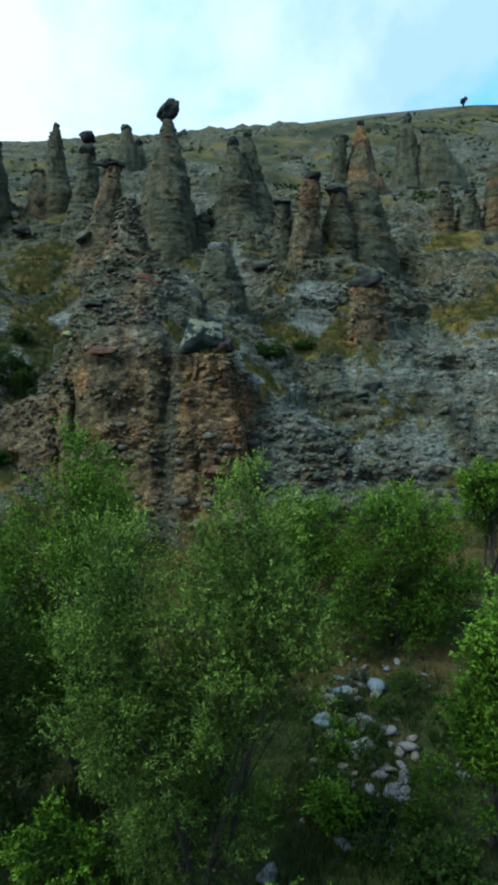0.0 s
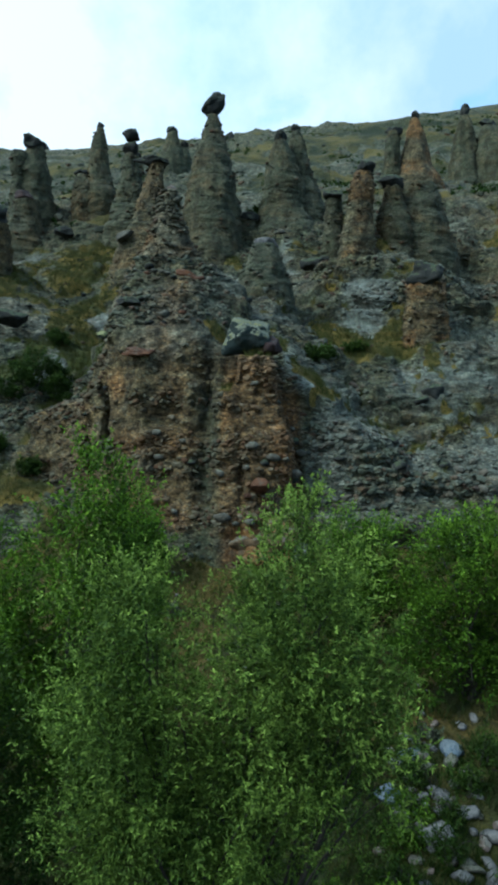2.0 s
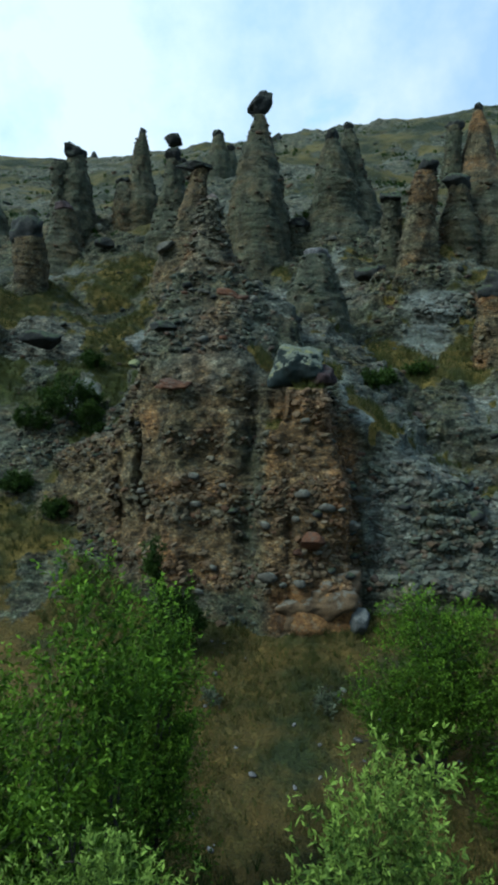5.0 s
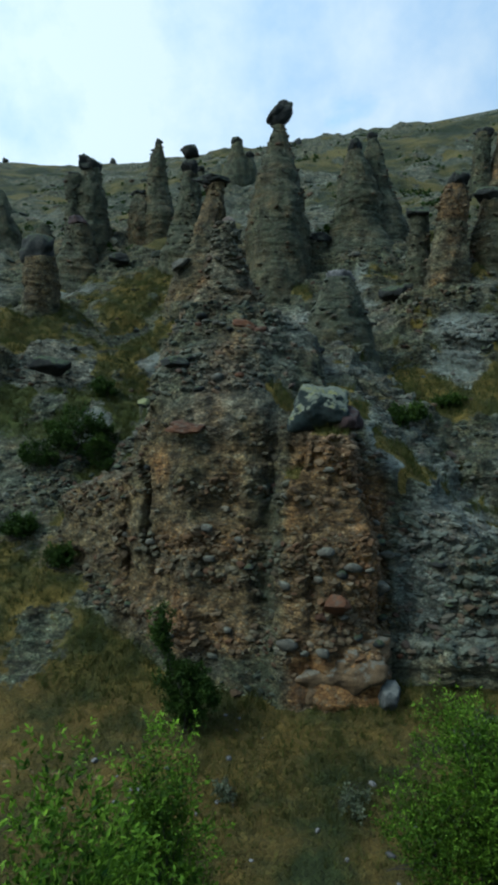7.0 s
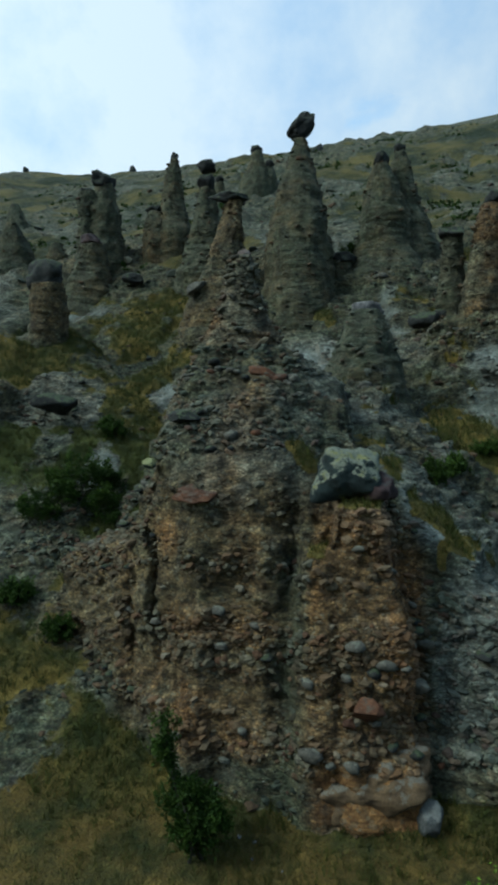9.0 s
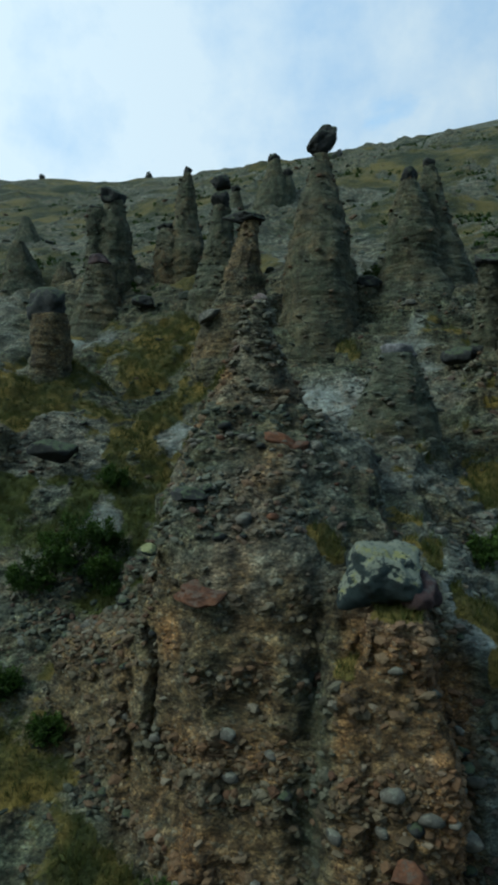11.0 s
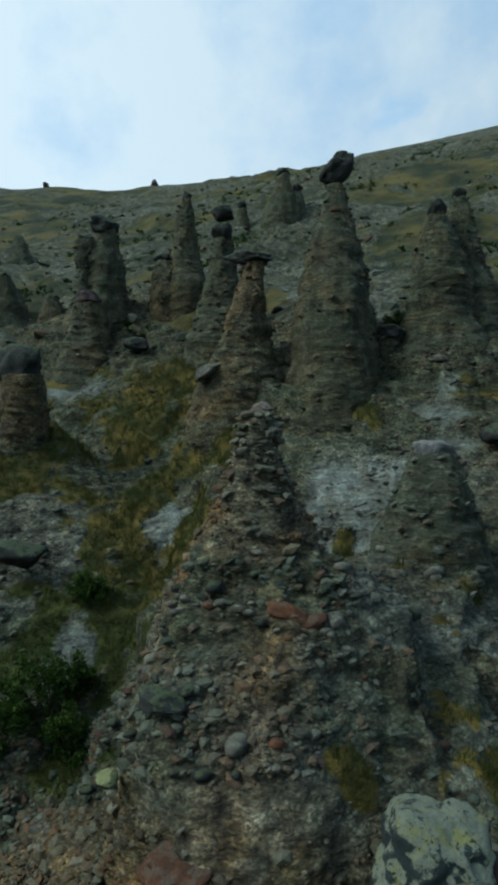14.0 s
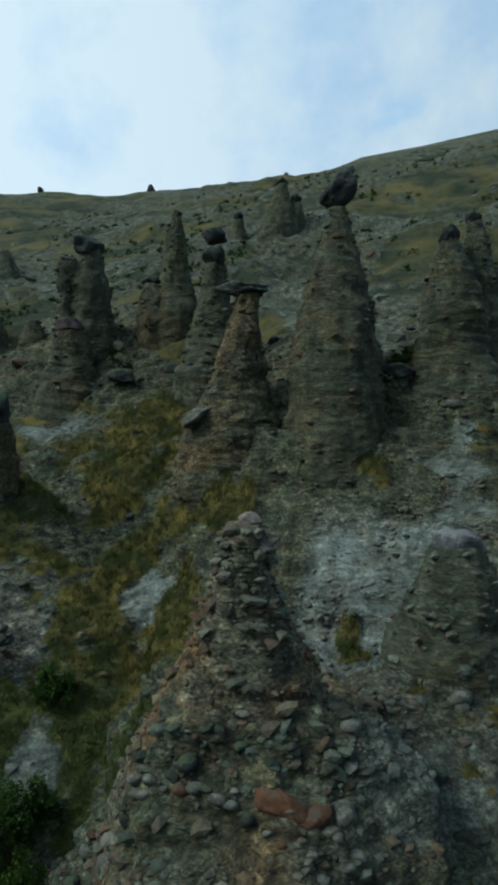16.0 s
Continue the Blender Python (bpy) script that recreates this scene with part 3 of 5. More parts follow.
PALE = np.maximum(PALE, step(np.minimum(XX + 7.8, -1.2 - XX), 0, 0.8) * step(YY, 43, 44) * (1 - step(YY, 49, 51)))
PALE = np.maximum(PALE, 0.3 * (1 - step(XX, -17, -16)) * (1 - step(ZZ, 7, 10)) * step(fbm(XX * 0.4, YY * 0.4, ZZ * 0.4, 3, 99), -0.3, 0.4))
for px_, py_, r_ in ((-2.1, 42.1, 0.9), (-14.0, 47.4, 1.1), (-14.8, 40.4, 0.9), (0.3, 33.2, 0.8), (4.5, 44.5, 1.4), (-1.0, 52.5, 1.6), (-24.3, 58.6, 1.8)):
    spot_ = 1 - step(np.hypot(XX - px_, (YY - py_) * 0.8) + 0.9 * r_ * fbm(XX * 0.5, YY * 0.5, ZZ * 0.5, 4, 93), r_ * 0.6, r_ * 1.3)
    PALE, GRASS = np.maximum(PALE, 1.1 * spot_), GRASS * (1 - spot_)
for px_, py_, r_ in ((-1.6, 34.6, 0.5), (-0.9, 34.2, 0.55), (-0.1, 33.8, 0.6), (0.8, 33.6, 0.6), (-3.9, 32.9, 0.4), (-5.5, 45.1, 0.7), (-4.3, 41.9, 0.8), (-11.8, 45.0, 1.2), (-4.8, 53.1, 0.9), (5.5, 53.5, 1.3)):
    spot_ = 1 - step(np.hypot(XX - px_, YY - py_) + 1.5 * r_ * fbm(XX * 1.3, YY * 1.3, ZZ * 0.8, 4, 94), r_ * 0.5, r_ * 1.2)
    GRASS = np.maximum(GRASS, spot_)
PALE = PALE * (1 - face)
PALE = np.maximum(PALE, 0.5 * step(fbm(XX * 0.45, YY * 0.45, ZZ * 0.45, 4, 143), -0.3, 0.35) * step(XX, -4.8, -3.8) * (1 - step(XX, 1.0, 2.5)) * step(YY, 33.5, 34.5) * (1 - step(YY, 41, 43)))
PALE = np.maximum(PALE, 0.28 * step(fbm(XX * 0.5, YY * 0.5, ZZ * 0.6, 4, 129), -0.15, 0.4) * step(XX, -9, -8) * (1 - step(XX, -0.4, 0.3)) * step(ZZ, 8.2, 9.2) * (1 - step(YY, 34, 35.5)))
PALE = np.maximum(PALE, 0.3 * step(fbm(XX * 0.06, YY * 0.08, 3.0, 5, 133), 0.0, 0.35) * step(YY, 64, 72))
LICHEN = 0.45 * step(YY, 33, 36) * step(fbm(XX * 0.3, YY * 0.3, ZZ * 0.4, 4, 111), -0.2, 0.4) + 0.25 * step(YY, 60, 80)
bulge = step(XX, -3.5, -2.7) * (1 - step(XX, -0.1, 0.4)) * step(ZZ, -0.1, 0.5) * (1 - step(ZZ, 1.6, 2.6)) * (YY < 31.5)
slab_ = step(XX, -9.4, -8.9) * (1 - step(XX, -7.9, -7.2)) * step(ZZ, 5.4, 6.4) * (1 - step(ZZ, 8.8, 9.6)) * (YY < 32.5)
ORANGE = np.maximum(ORANGE, np.maximum(1.15 * bulge, 0.9 * slab_ * blot))
foot = step(XX, -7.4, -6.8) * (1 - step(XX, -3.9, -3.3)) * (1 - step(ZZ + 0.35 * fbm(XX * 0.9, YY, 0.0, 3, 119), 1.2, 1.5)) * step(YY, 28.2, 28.6) * (YY < 31.5)
ORANGE = ORANGE * (1 - 0.8 * foot)
ORANGE = np.maximum(ORANGE, 0.55 * np.exp(-((XX + 6.2 - 0.15 * (ZZ - 11)) / 0.9) ** 2) * step(YY, 30.5, 31.5) * (1 - step(ZZ, 13.0, 13.6)))
LICHEN = np.maximum(LICHEN, 0.35 * step(XX, -5, -4) * (1 - step(XX, 0.5, 1.5)) * step(YY, 38.5, 39.5) * (1 - step(YY, 41.6, 42.4)))
LICHEN = np.maximum(LICHEN, 0.55 * step(fbm(XX * 0.6, YY * 0.6, ZZ * 0.6, 4, 113), -0.1, 0.35) * step(ZZ, 9.3, 10.2) * step(YY, 30.5, 31.5) * (1 - step(YY, 40, 42)))
stain = np.exp(-((XX + 4.0 + 0.25 * fbm(XX * 0, YY * 0, ZZ * 0.5, 3, 127)) / 0.42) ** 2) * (0.45 + 0.55 * step(fbm(XX * 1.2, YY, ZZ * 0.5, 3, 125), -0.4, 0.2)) * (1 - step(ZZ, 7.0, 8.5)) * (YY < 32)
LICHEN = np.maximum(LICHEN, 0.9 * stain)
ORANGE = ORANGE * (1 - 0.85 * stain)
ORANGE = np.maximum(ORANGE, 0.6 * track)
near = 1 - step(YY, 80, 150)
amount = step(YY, 28.0, 29.2) * (1 - 0.85 * np.clip(GRASS, 0, 1)) * (0.35 + 0.65 * (1 - step(SLOPE, 0.75, 0.95)))
amount = amount * (1 - 0.62 * np.clip(PALE, 0, 1)) * (1 - 0.72 * bulge) * (1 - 0.7 * foot) * (1 - 0.55 * slab_) * (0.25 + 0.75 * near) * (1 + 1.2 * step(YY, 62, 90))
upper = step(YY, 37, 40) * (1 - step(YY, 60, 64))
benches = 0.30 * np.tanh(3.5 * fbm(XX * 0.11, YY * 0.11, (ZZ + 0.10 * XX + 0.5 * fbm(XX * 0.3, YY * 0.3, 1.0, 2, 151)) * 0.95, 3, 153)) + 0.10 * np.tanh(4 * fbm(XX * 0.5, YY * 0.5, ZZ * 3.0, 2, 155))
buttress = step(XX, -13.5, -12) * (1 - step(XX, 0.2, 0.8)) * (1 - step(YY, 36, 38))
strata = 1.0 - 0.75 * buttress + 0.7 * step(XX, 0.6, 1.6) * (1 - step(YY, 46, 52))
GRID = GRID + NRM * (amount * rock_relief(XX, YY, ZZ, 1.0, strata) + upper * (1 - 0.6 * np.clip(GRASS, 0, 1)) * benches)[:, :, None]
outcrop = np.tanh(3 * fbm(XX * 0.10, YY * 0.13, 5.0, 4, 159)) * 0.75 + 0.45 * fbm(XX * 0.45, YY * 0.45, 5.0, 3, 161)
GRID[:, :, 2] += outcrop * step(YY, 64, 78) * (1 - step(YY, 185, 196)) * (1 - 0.45 * np.clip(GRASS, 0, 1))
GRID[:, :, 1] -= bulge * (0.30 + 0.75 * (0.7 - clasts(XX * 0.62, YY * 0.3, ZZ * 0.75 + 0.25 * XX, 8)))
cleft = np.exp(-((XX + 7.70 + 0.20 * ZZ + 0.12 * np.sin(ZZ * 1.6)) / 0.12) ** 2)
GRID[:, :, 1] += 1.1 * cleft * step(ZZ, 3.6, 4.4) * (1 - step(ZZ, 7.3, 8.0)) * (YY < 33)
tuft = (0.05 + 0.13 * step(YY, 33, 36)) * fbm(XX * 2.2, YY * 2.2, 0.3, 3, 97) * GRASS * (1 - step(YY, 70, 110))
GRID[:, :, 2] += tuft
NRM = normals_of(GRID)


def sheet(name, r0, r1, label, category):
    v = GRID[:, r0:r1].reshape(-1, 3)
    rows, cols = r1 - r0, len(COLS)
    i = (np.arange(cols - 1)[:, None] * rows + np.arange(rows - 1)[None, :]).ravel()
    f = np.stack([i, i + rows, i + rows + 1, i + 1], axis=1)
    a = {k: m[:, r0:r1] for k, m in (("grass", GRASS), ("orange", ORANGE), ("pale", PALE), ("lichen", LICHEN))}
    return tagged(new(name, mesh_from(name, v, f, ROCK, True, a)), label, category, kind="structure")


R0 = PARTS[0].shape[1] - 1
R1 = R0 + PARTS[1].shape[1] - 1
ground = sheet("ground", 0, R0 + 1, "dry straw-coloured grass meadow rising gently to the cliff, with an added unseen slope behind", "meadow")
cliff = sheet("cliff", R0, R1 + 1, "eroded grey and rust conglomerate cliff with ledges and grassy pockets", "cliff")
hillside = sheet("hillside", R1, GRID.shape[1], "bare grey hillside with patches of dry grass under the sky", "hillside")


def ground_at(x, y):
    """The place and normal of the built land at x, y."""
    c = int(np.clip(np.searchsorted(COLS, x), 1, len(COLS) - 2))
    r = int(np.clip(np.searchsorted(GRID[c, :, 1], y), 1, GRID.shape[1] - 2))
    a, b = GRID[c, r - 1], GRID[c, r]
    t = np.clip((y - a[1]) / max(b[1] - a[1], 1e-6), 0, 1)
    return float(a[2] + (b[2] - a[2]) * t)


# ---- rock pieces ----
def rock_mesh(name, material, seed, squash=(1, 1, 1), cuts=9, level=4, rough=0.10):
    """A broken boulder of radius about one: a ball cut by planes, then roughened."""
    rnd = random.Random(seed)
    bm = bmesh.new()
    bmesh.ops.create_icosphere(bm, subdivisions=level, radius=1.0)
    planes = []
    for _ in range(cuts):
        d = Vector((rnd.gauss(0, 1), rnd.gauss(0, 1), rnd.gauss(0, 0.8))).normalized()
        planes.append((d, rnd.uniform(0.55, 0.88)))
    co = np.array([v.co for v in bm.verts])
    for d, h in planes:
        d = np.array(d)
        over_by = np.maximum(0, co @ d - h)
        co = co - 0.93 * over_by[:, None] * d[None, :]
    r = 1 + rough * fbm(co[:, 0] * 1.7 + seed * 3.1, co[:, 1] * 1.7, co[:, 2] * 1.7, 4, seed) + 0.3 * rough * fbm(co[:, 0] * 7, co[:, 1] * 7 + seed, co[:, 2] * 7, 2, seed + 5)
    co = co * r[:, None] * np.array(squash)[None, :]
    for v, c in zip(bm.verts, co):
        v.co = c
    for f in bm.faces:
        f.smooth = True
    me = bpy.data.meshes.new(name)
    bm.to_mesh(me)
    bm.free()
    me.materials.append(material)
    return me


def block_mesh(name, material, seed, size, power=6.0, rough=0.13):
    """A squarish boulder: a rounded box with chipped corners and a pitted skin."""
    rnd = random.Random(seed)
    bm = bmesh.new()
    bmesh.ops.create_icosphere(bm, subdivisions=5, radius=1.0)
    co = np.array([v.co for v in bm.verts])
    co = co / (np.abs(co) ** power).sum(axis=1, keepdims=True) ** (1 / power)
    for _ in range(9):
        d = np.array(Vector((rnd.choice((-1, 1)), rnd.choice((-1, 1)), rnd.gauss(0, 0.8))).normalized())
        co = co - np.maximum(0, co @ d - rnd.uniform(1.02, 1.22))[:, None] * d[None, :]
    co[:, 0] += 0.16 * co[:, 2] + 0.10 * co[:, 1]
    r = 1 + rough * fbm(co[:, 0] * 1.1 + seed, co[:, 1] * 1.1, co[:, 2] * 1.1, 3, seed) - 0.06 * np.maximum(0, fbm(co[:, 0] * 3.2, co[:, 1] * 3.2 + seed, co[:, 2] * 3.2, 3, seed + 5)) + 0.02 * fbm(co[:, 0] * 11, co[:, 1] * 11, co[:, 2] * 11, 2, seed)
    co = co * r[:, None] * np.array(size)[None, :]
    for v, c in zip(bm.verts, co):
        v.co = c
    for f in bm.faces:
        f.smooth = True
    me = bpy.data.meshes.new(name)
    bm.to_mesh(me)
    bm.free()
    me.materials.append(material)
    return me


ICO_V, ICO_F = [], []
_bm = bmesh.new()
bmesh.ops.create_icosphere(_bm, subdivisions=1, radius=1.0)
ICO_V = np.array([v.co for v in _bm.verts])
ICO_F = np.array([[v.index for v in f.verts] for f in _bm.faces])
_bm.free()


def set_stones(q, nrm, lo, hi, rng, proud=-0.12):
    """Angular stones half sunk in a surface at the places q. Returns verts and faces."""
    count = len(q)
    size = lo * (hi / lo) ** (rng.random(count) ** 2.0)
    turn = rng.uniform(0, 2 * math.pi, count)
    shape = np.stack([rng.uniform(0.8, 1.5, count), rng.uniform(0.7, 1.1, count), rng.uniform(0.42, 0.8, count)], axis=1)
    jit = rng.uniform(0.72, 1.22, (count, len(ICO_V), 1))
    v = ICO_V[None] * jit * shape[:, None, :] * size[:, None, None]
    tilt = rng.normal(0, 0.22, count)
    x = v[:, :, 0] * np.cos(turn)[:, None] - v[:, :, 1] * np.sin(turn)[:, None]
    y = v[:, :, 0] * np.sin(turn)[:, None] + v[:, :, 1] * np.cos(turn)[:, None]
    z = v[:, :, 2] + x * np.sin(tilt)[:, None]
    v = np.stack([x, y, z], axis=2) + (q + nrm * (proud * size)[:, None])[:, None, :]
    f = ICO_F[None] + (np.arange(count) * len(ICO_V))[:, None, None]
    return v.reshape(-1, 3), f.reshape(-1, 3)


def hoodoo(x, y, base, top, rings, cap=None, orange=0.3, pale=0.2, lean=(0.0, 0.0), flat=0.85, seed=1, label="", relief=1.0, stones=0, skin=0.8, ledges=()):
    """An eroded earth pillar. rings: (share of the height, radius). ledges: (height, half thickness, overhang). cap: (radius, height, squash, tilt, material, lift)."""
    rnd = random.Random(seed * 7 + 3)
    height = top - base
    skirt = 2.5 + 1.2 * rings[1][1]
    n, m = 56, int(np.clip((height + skirt) / (0.10 if y < 64 else 0.2), 24, 130))
    t = np.linspace(-skirt / height, 1.0, m)
    r = np.interp(t, [k for k, _ in rings], [v for _, v in rings])
    a = np.linspace(0, 2 * math.pi, n, endpoint=False)
    cx, cy = lean[0] * np.clip(t, 0, 1), lean[1] * np.clip(t, 0, 1)
    px = x + cx[:, None] + r[:, None] * np.cos(a)[None, :]
    py = y + cy[:, None] + flat * r[:, None] * np.sin(a)[None, :]
    pz = base + np.repeat((t * height)[:, None], n, axis=1)
    k = np.clip(r / 1.6, 0.22, 1.0)[:, None] * relief
    out = 0.38 * rock_relief(px + seed * 11.3, py, pz, 1.0, 0.5) + 0.20 * fbm(np.cos(a)[None, :] * 1.6 + seed, np.sin(a)[None, :] * 1.6, pz * 0.45, 3, seed)
    dip = pz + 0.10 * (px - x) + 0.12 * fbm(px * 0.5, py * 0.5, pz * 0.2, 2, 103)
    bed = np.tanh(4 * fbm(px * 0.30 + seed * 2.7, py * 0.30, dip * 1.5, 4, 101)) * 0.05 + np.tanh(4 * fbm(px * 0.5 + seed, py * 0.5, dip * 5.0, 2, 105)) * 0.04
    out = (out + bed - np.percentile(out, 62)) * k
    for at, thick, over_by in ledges:
        out = out + over_by * np.exp(-(((dip - at) / thick) ** 4)) * (0.6 + 0.8 * fbm(px * 1.3, py * 1.3, pz, 2, seed + 9))
    px, py = px + out * np.cos(a)[None, :], py + out * np.sin(a)[None, :]
    v = np.stack([px, py, pz], axis=2).reshape(-1, 3)
    i = (np.arange(m - 1)[:, None] * n + np.arange(n)[None, :]).ravel()
    j = (np.arange(m - 1)[:, None] * n + (np.arange(n)[None, :] + 1) % n).ravel()
    f = np.stack([i, j, j + n, i + n], axis=1)
    v = np.concatenate([v, [[x + lean[0], y + lean[1], top + 0.12 * r[-1]]]])
    tip = np.arange(n) + (m - 1) * n
    lid = np.stack([tip, np.roll(tip, -1), np.full(n, len(v) - 1), np.full(n, len(v) - 1)], axis=1)
    zz = v[:, 2]
    spot = step(fbm(v[:, 0] * 0.5 + seed, v[:, 1] * 0.5, zz * 0.8, 3, 107), -0.2, 0.4)
    attrs = {"orange": orange * (0.35 + 0.9 * spot), "pale": pale * (1 - spot), "grass": np.zeros(len(v)), "lichen": np.full(len(v), skin)}
    thing = new("hoodoo")
    thing.location = (x, y, base)
    tris = np.concatenate([f[:, [0, 1, 2]], f[:, [0, 2, 3]], lid[:, :3]])
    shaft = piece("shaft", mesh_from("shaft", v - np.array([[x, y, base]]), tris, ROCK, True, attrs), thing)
    tagged(thing, label or "tapered grey earth pillar standing on the eroded slope", "rock pillar", "rock pillars on the slope")
    if stones:
        rng = np.random.default_rng(seed)
        side = rng.integers(m // 3, m - 1, stones) * n + rng.integers(0, n, stones)
        nrm = np.stack([np.cos(a)[side % n], np.sin(a)[side % n], np.zeros(stones)], axis=1)
        sv, sf = set_stones(v[side] - np.array([[x, y, base]]), nrm, 0.04, 0.22, rng, 0.2)
        sa = {"orange": np.repeat(attrs["orange"][side], len(ICO_V)), "pale": np.repeat(attrs["pale"][side], len(ICO_V))}
        tagged(piece("gravel_crust", mesh_from("gravel_crust", sv, sf, COBBLE, False, sa), thing, None, "stones bedded in the pillar"), kind="stuff")
    if cap:
        rad, high, squash, tilt, material, lift = cap
        me = rock_mesh("cap_rock", material, seed * 5 + 1, (1.22 * rad * squash[0], 1.22 * rad * squash[1], 0.68 * high), 13, 4, 0.2)
        piece("cap_rock", me, thing, pose(lean[0] + lift[0], lean[1], height + lift[1] + high * 0.42, tilt[0], tilt[1], rnd.uniform(-25, 25)), "weathered cap boulder")
    return thing


tall = hoodoo(-7.2, 55.9, 15.6, 30.8, [(-0.6, 3.9), (0, 3.15), (0.18, 2.80), (0.31, 2.58), (0.41, 2.45), (0.52, 2.26), (0.62, 1.98), (0.73, 1.58), (0.83, 1.16), (0.93, 0.72), (1.0, 0.46)], None, 0.30, 0.10, (-0.03, 2.7), 1.25, 1, "tall grey earth pillar with a dark boulder balanced on its tip", 1.0, 420, 0.8, ((17.0, 0.14, 0.30), (18.4, 0.10, 0.14), (22.2, 0.08, 0.10), (25.6, 0.10, 0.12)))
hoodoo(-7.95, 57.4, 22.6, 27.9, [(-0.6, 1.3), (0, 1.1), (0.28, 0.95), (0.56, 0.62), (0.79, 0.40), (1.0, 0.3)], (0.33, 0.62, (1, 0.85, 1), (4, 5), DARK_ROCK, (0.02, -0.09)), 0.15, 0.1, (-0.30, 0.4), 0.9, 2, "slim grey side pillar leaning on the tall one", 0.8)
hoodoo(-12.9, 55.0, 15.0, 26.2, [(-0.6, 4.3), (0, 3.5), (0.23, 3.05), (0.40, 2.55), (0.5, 1.85), (0.6, 1.42), (0.71, 1.17), (0.83, 0.92), (0.92, 0.68), (1.0, 0.69)], (1.12, 0.62, (1, 0.85, 1), (2, 4), DARK_ROCK, (-0.25, -0.07)), 0.38, 0.05, (1.04, 1.5), 0.85, 3, "brown earth pillar under a flat dark slab, on a plinth", 1.2, 360, 0.40, ((16.2, 0.12, 0.2), (19.9, 0.12, 0.22), (22.6, 0.08, 0.12)))
hoodoo(-15.7, 62.0, 21.5, 29.0, [(-0.6, 3.3), (0, 2.6), (0.38, 1.75), (0.62, 1.2), (0.85, 0.85), (1.0, 0.63)], (0.66, 1.20, (1, 0.85, 1), (4, 5), DARK_ROCK, (-0.03, -0.11)), 0.15, 0.15, (0.31, 0), 0.9, 4, "grey earth pillar with two stacked boulders on top", 1.0, 220)
hoodoo(-20.6, 67.5, 24.2, 33.7, [(-0.6, 2.68), (0, 2.2), (0.3, 1.96), (0.51, 1.23), (0.64, 0.99), (0.81, 0.79), (0.94, 0.5), (1.0, 0.28)], (0.32, 0.69, (1, 0.85, 1), (0, 0), DARK_ROCK, (0.00, -0.15)), 0.35, 0.1, (0.67, 0), 0.9, 5, "slender pointed grey earth pillar", 1.0, 220)
hoodoo(-21.5, 66.8, 24.5, 28.9, [(-0.6, 1.79), (0, 1.47), (0.46, 1.31), (0.74, 1.11), (1.0, 0.49)], (0.61, 0.71, (1, 0.85, 1), (4, 5), DARK_ROCK, (-0.08, -0.11)), 0.55, 0.1, (-0.22, 0), 0.9, 6, "short brown earth pillar with a dark cap", 1.0, 220)
hoodoo(-26.0, 65.6, 22.5, 31.3, [(-0.6, 2.62), (0, 2.15), (0.28, 1.92), (0.51, 1.69), (0.74, 1.32), (0.83, 1.18), (1.0, 0.81)], (0.98, 1.25, (1, 0.85, 1), (4, 5), DARK_ROCK, (-0.08, -0.18)), 0.12, 0.12, (-0.04, 0), 0.9, 7, "stout grey earth pillar with a dark round cap", 1.0, 220)
hoodoo(-27.4, 65.0, 24.2, 30.4, [(-0.6, 1.5), (0, 1.25), (0.41, 1.05), (0.62, 0.85), (0.72, 1.0), (1.0, 0.9)], (0.72, 0.5, (1, 0.85, 1), (0, 3), DARK_ROCK, (-0.07, -0.12)), 0.1, 0.1, (0.07, 0), 0.9, 8, "blocky grey earth pillar beside a taller one", 1.0, 220)
hoodoo(-26.1, 62.4, 19.7, 25.2, [(-0.6, 3.32), (0, 2.72), (0.21, 2.43), (0.49, 1.86), (0.77, 1.38), (1.0, 1.08)], (0.99, 1.0, (1, 0.85, 1), (4, 5), RED_DARK, (0.04, -0.11)), 0.35, 0.2, (0.15, 0), 0.9, 9, "low grey pillar topped by a reddish block", 1.0, 220)
hoodoo(-19.8, 104.0, 40.6, 47.3, [(-0.6, 3.54), (0, 2.9), (0.23, 2.59), (0.75, 1.21), (1.0, 0.7)], (0.80, 1.13, (1, 0.85, 1), (4, 5), DARK_ROCK, (-0.03, -0.21)), 0.1, 0.2, (0.24, 0), 0.9, 10, "cone-shaped grey pillar with a small dark cap, high on the hillside", 1.0)
hoodoo(-17.7, 104.5, 41.4, 45.3, [(-0.6, 1.44), (0, 1.18), (0.56, 1.05), (1.0, 0.45)], (0.63, 0.96, (1, 0.85, 1), (4, 5), DARK_ROCK, (0.10, -0.18)), 0.1, 0.2, (-0.10, 0), 0.9, 11, "small grey cone pillar high on the hillside", 1.0)
hoodoo(-25.6, 104.0, 35.5, 43.4, [(-0.6, 2.84), (0, 2.33), (0.26, 2.08), (0.71, 1.15), (1.0, 0.5)], (0.64, 1.10, (1, 0.85, 1), (4, 5), DARK_ROCK, (-0.07, -0.19)), 0.1, 0.2, (0.43, 0), 0.9, 12, "small pointed grey pillar high on the hillside", 1.0)
hoodoo(-22.7, 49.0, 14.7, 19.6, [(-0.6, 2.07), (0, 1.7), (0.2, 1.52), (0.46, 1.37), (0.78, 1.22), (1.0, 1.11)], (1.08, 1.75, (1, 0.85, 1), (4, 5), DARK_ROCK, (-0.05, -0.30)), 0.38, 0.1, (0.22, 0), 0.9, 13, "squat rust-brown pillar under a dark domed boulder", 1.0, 0, 0.45)
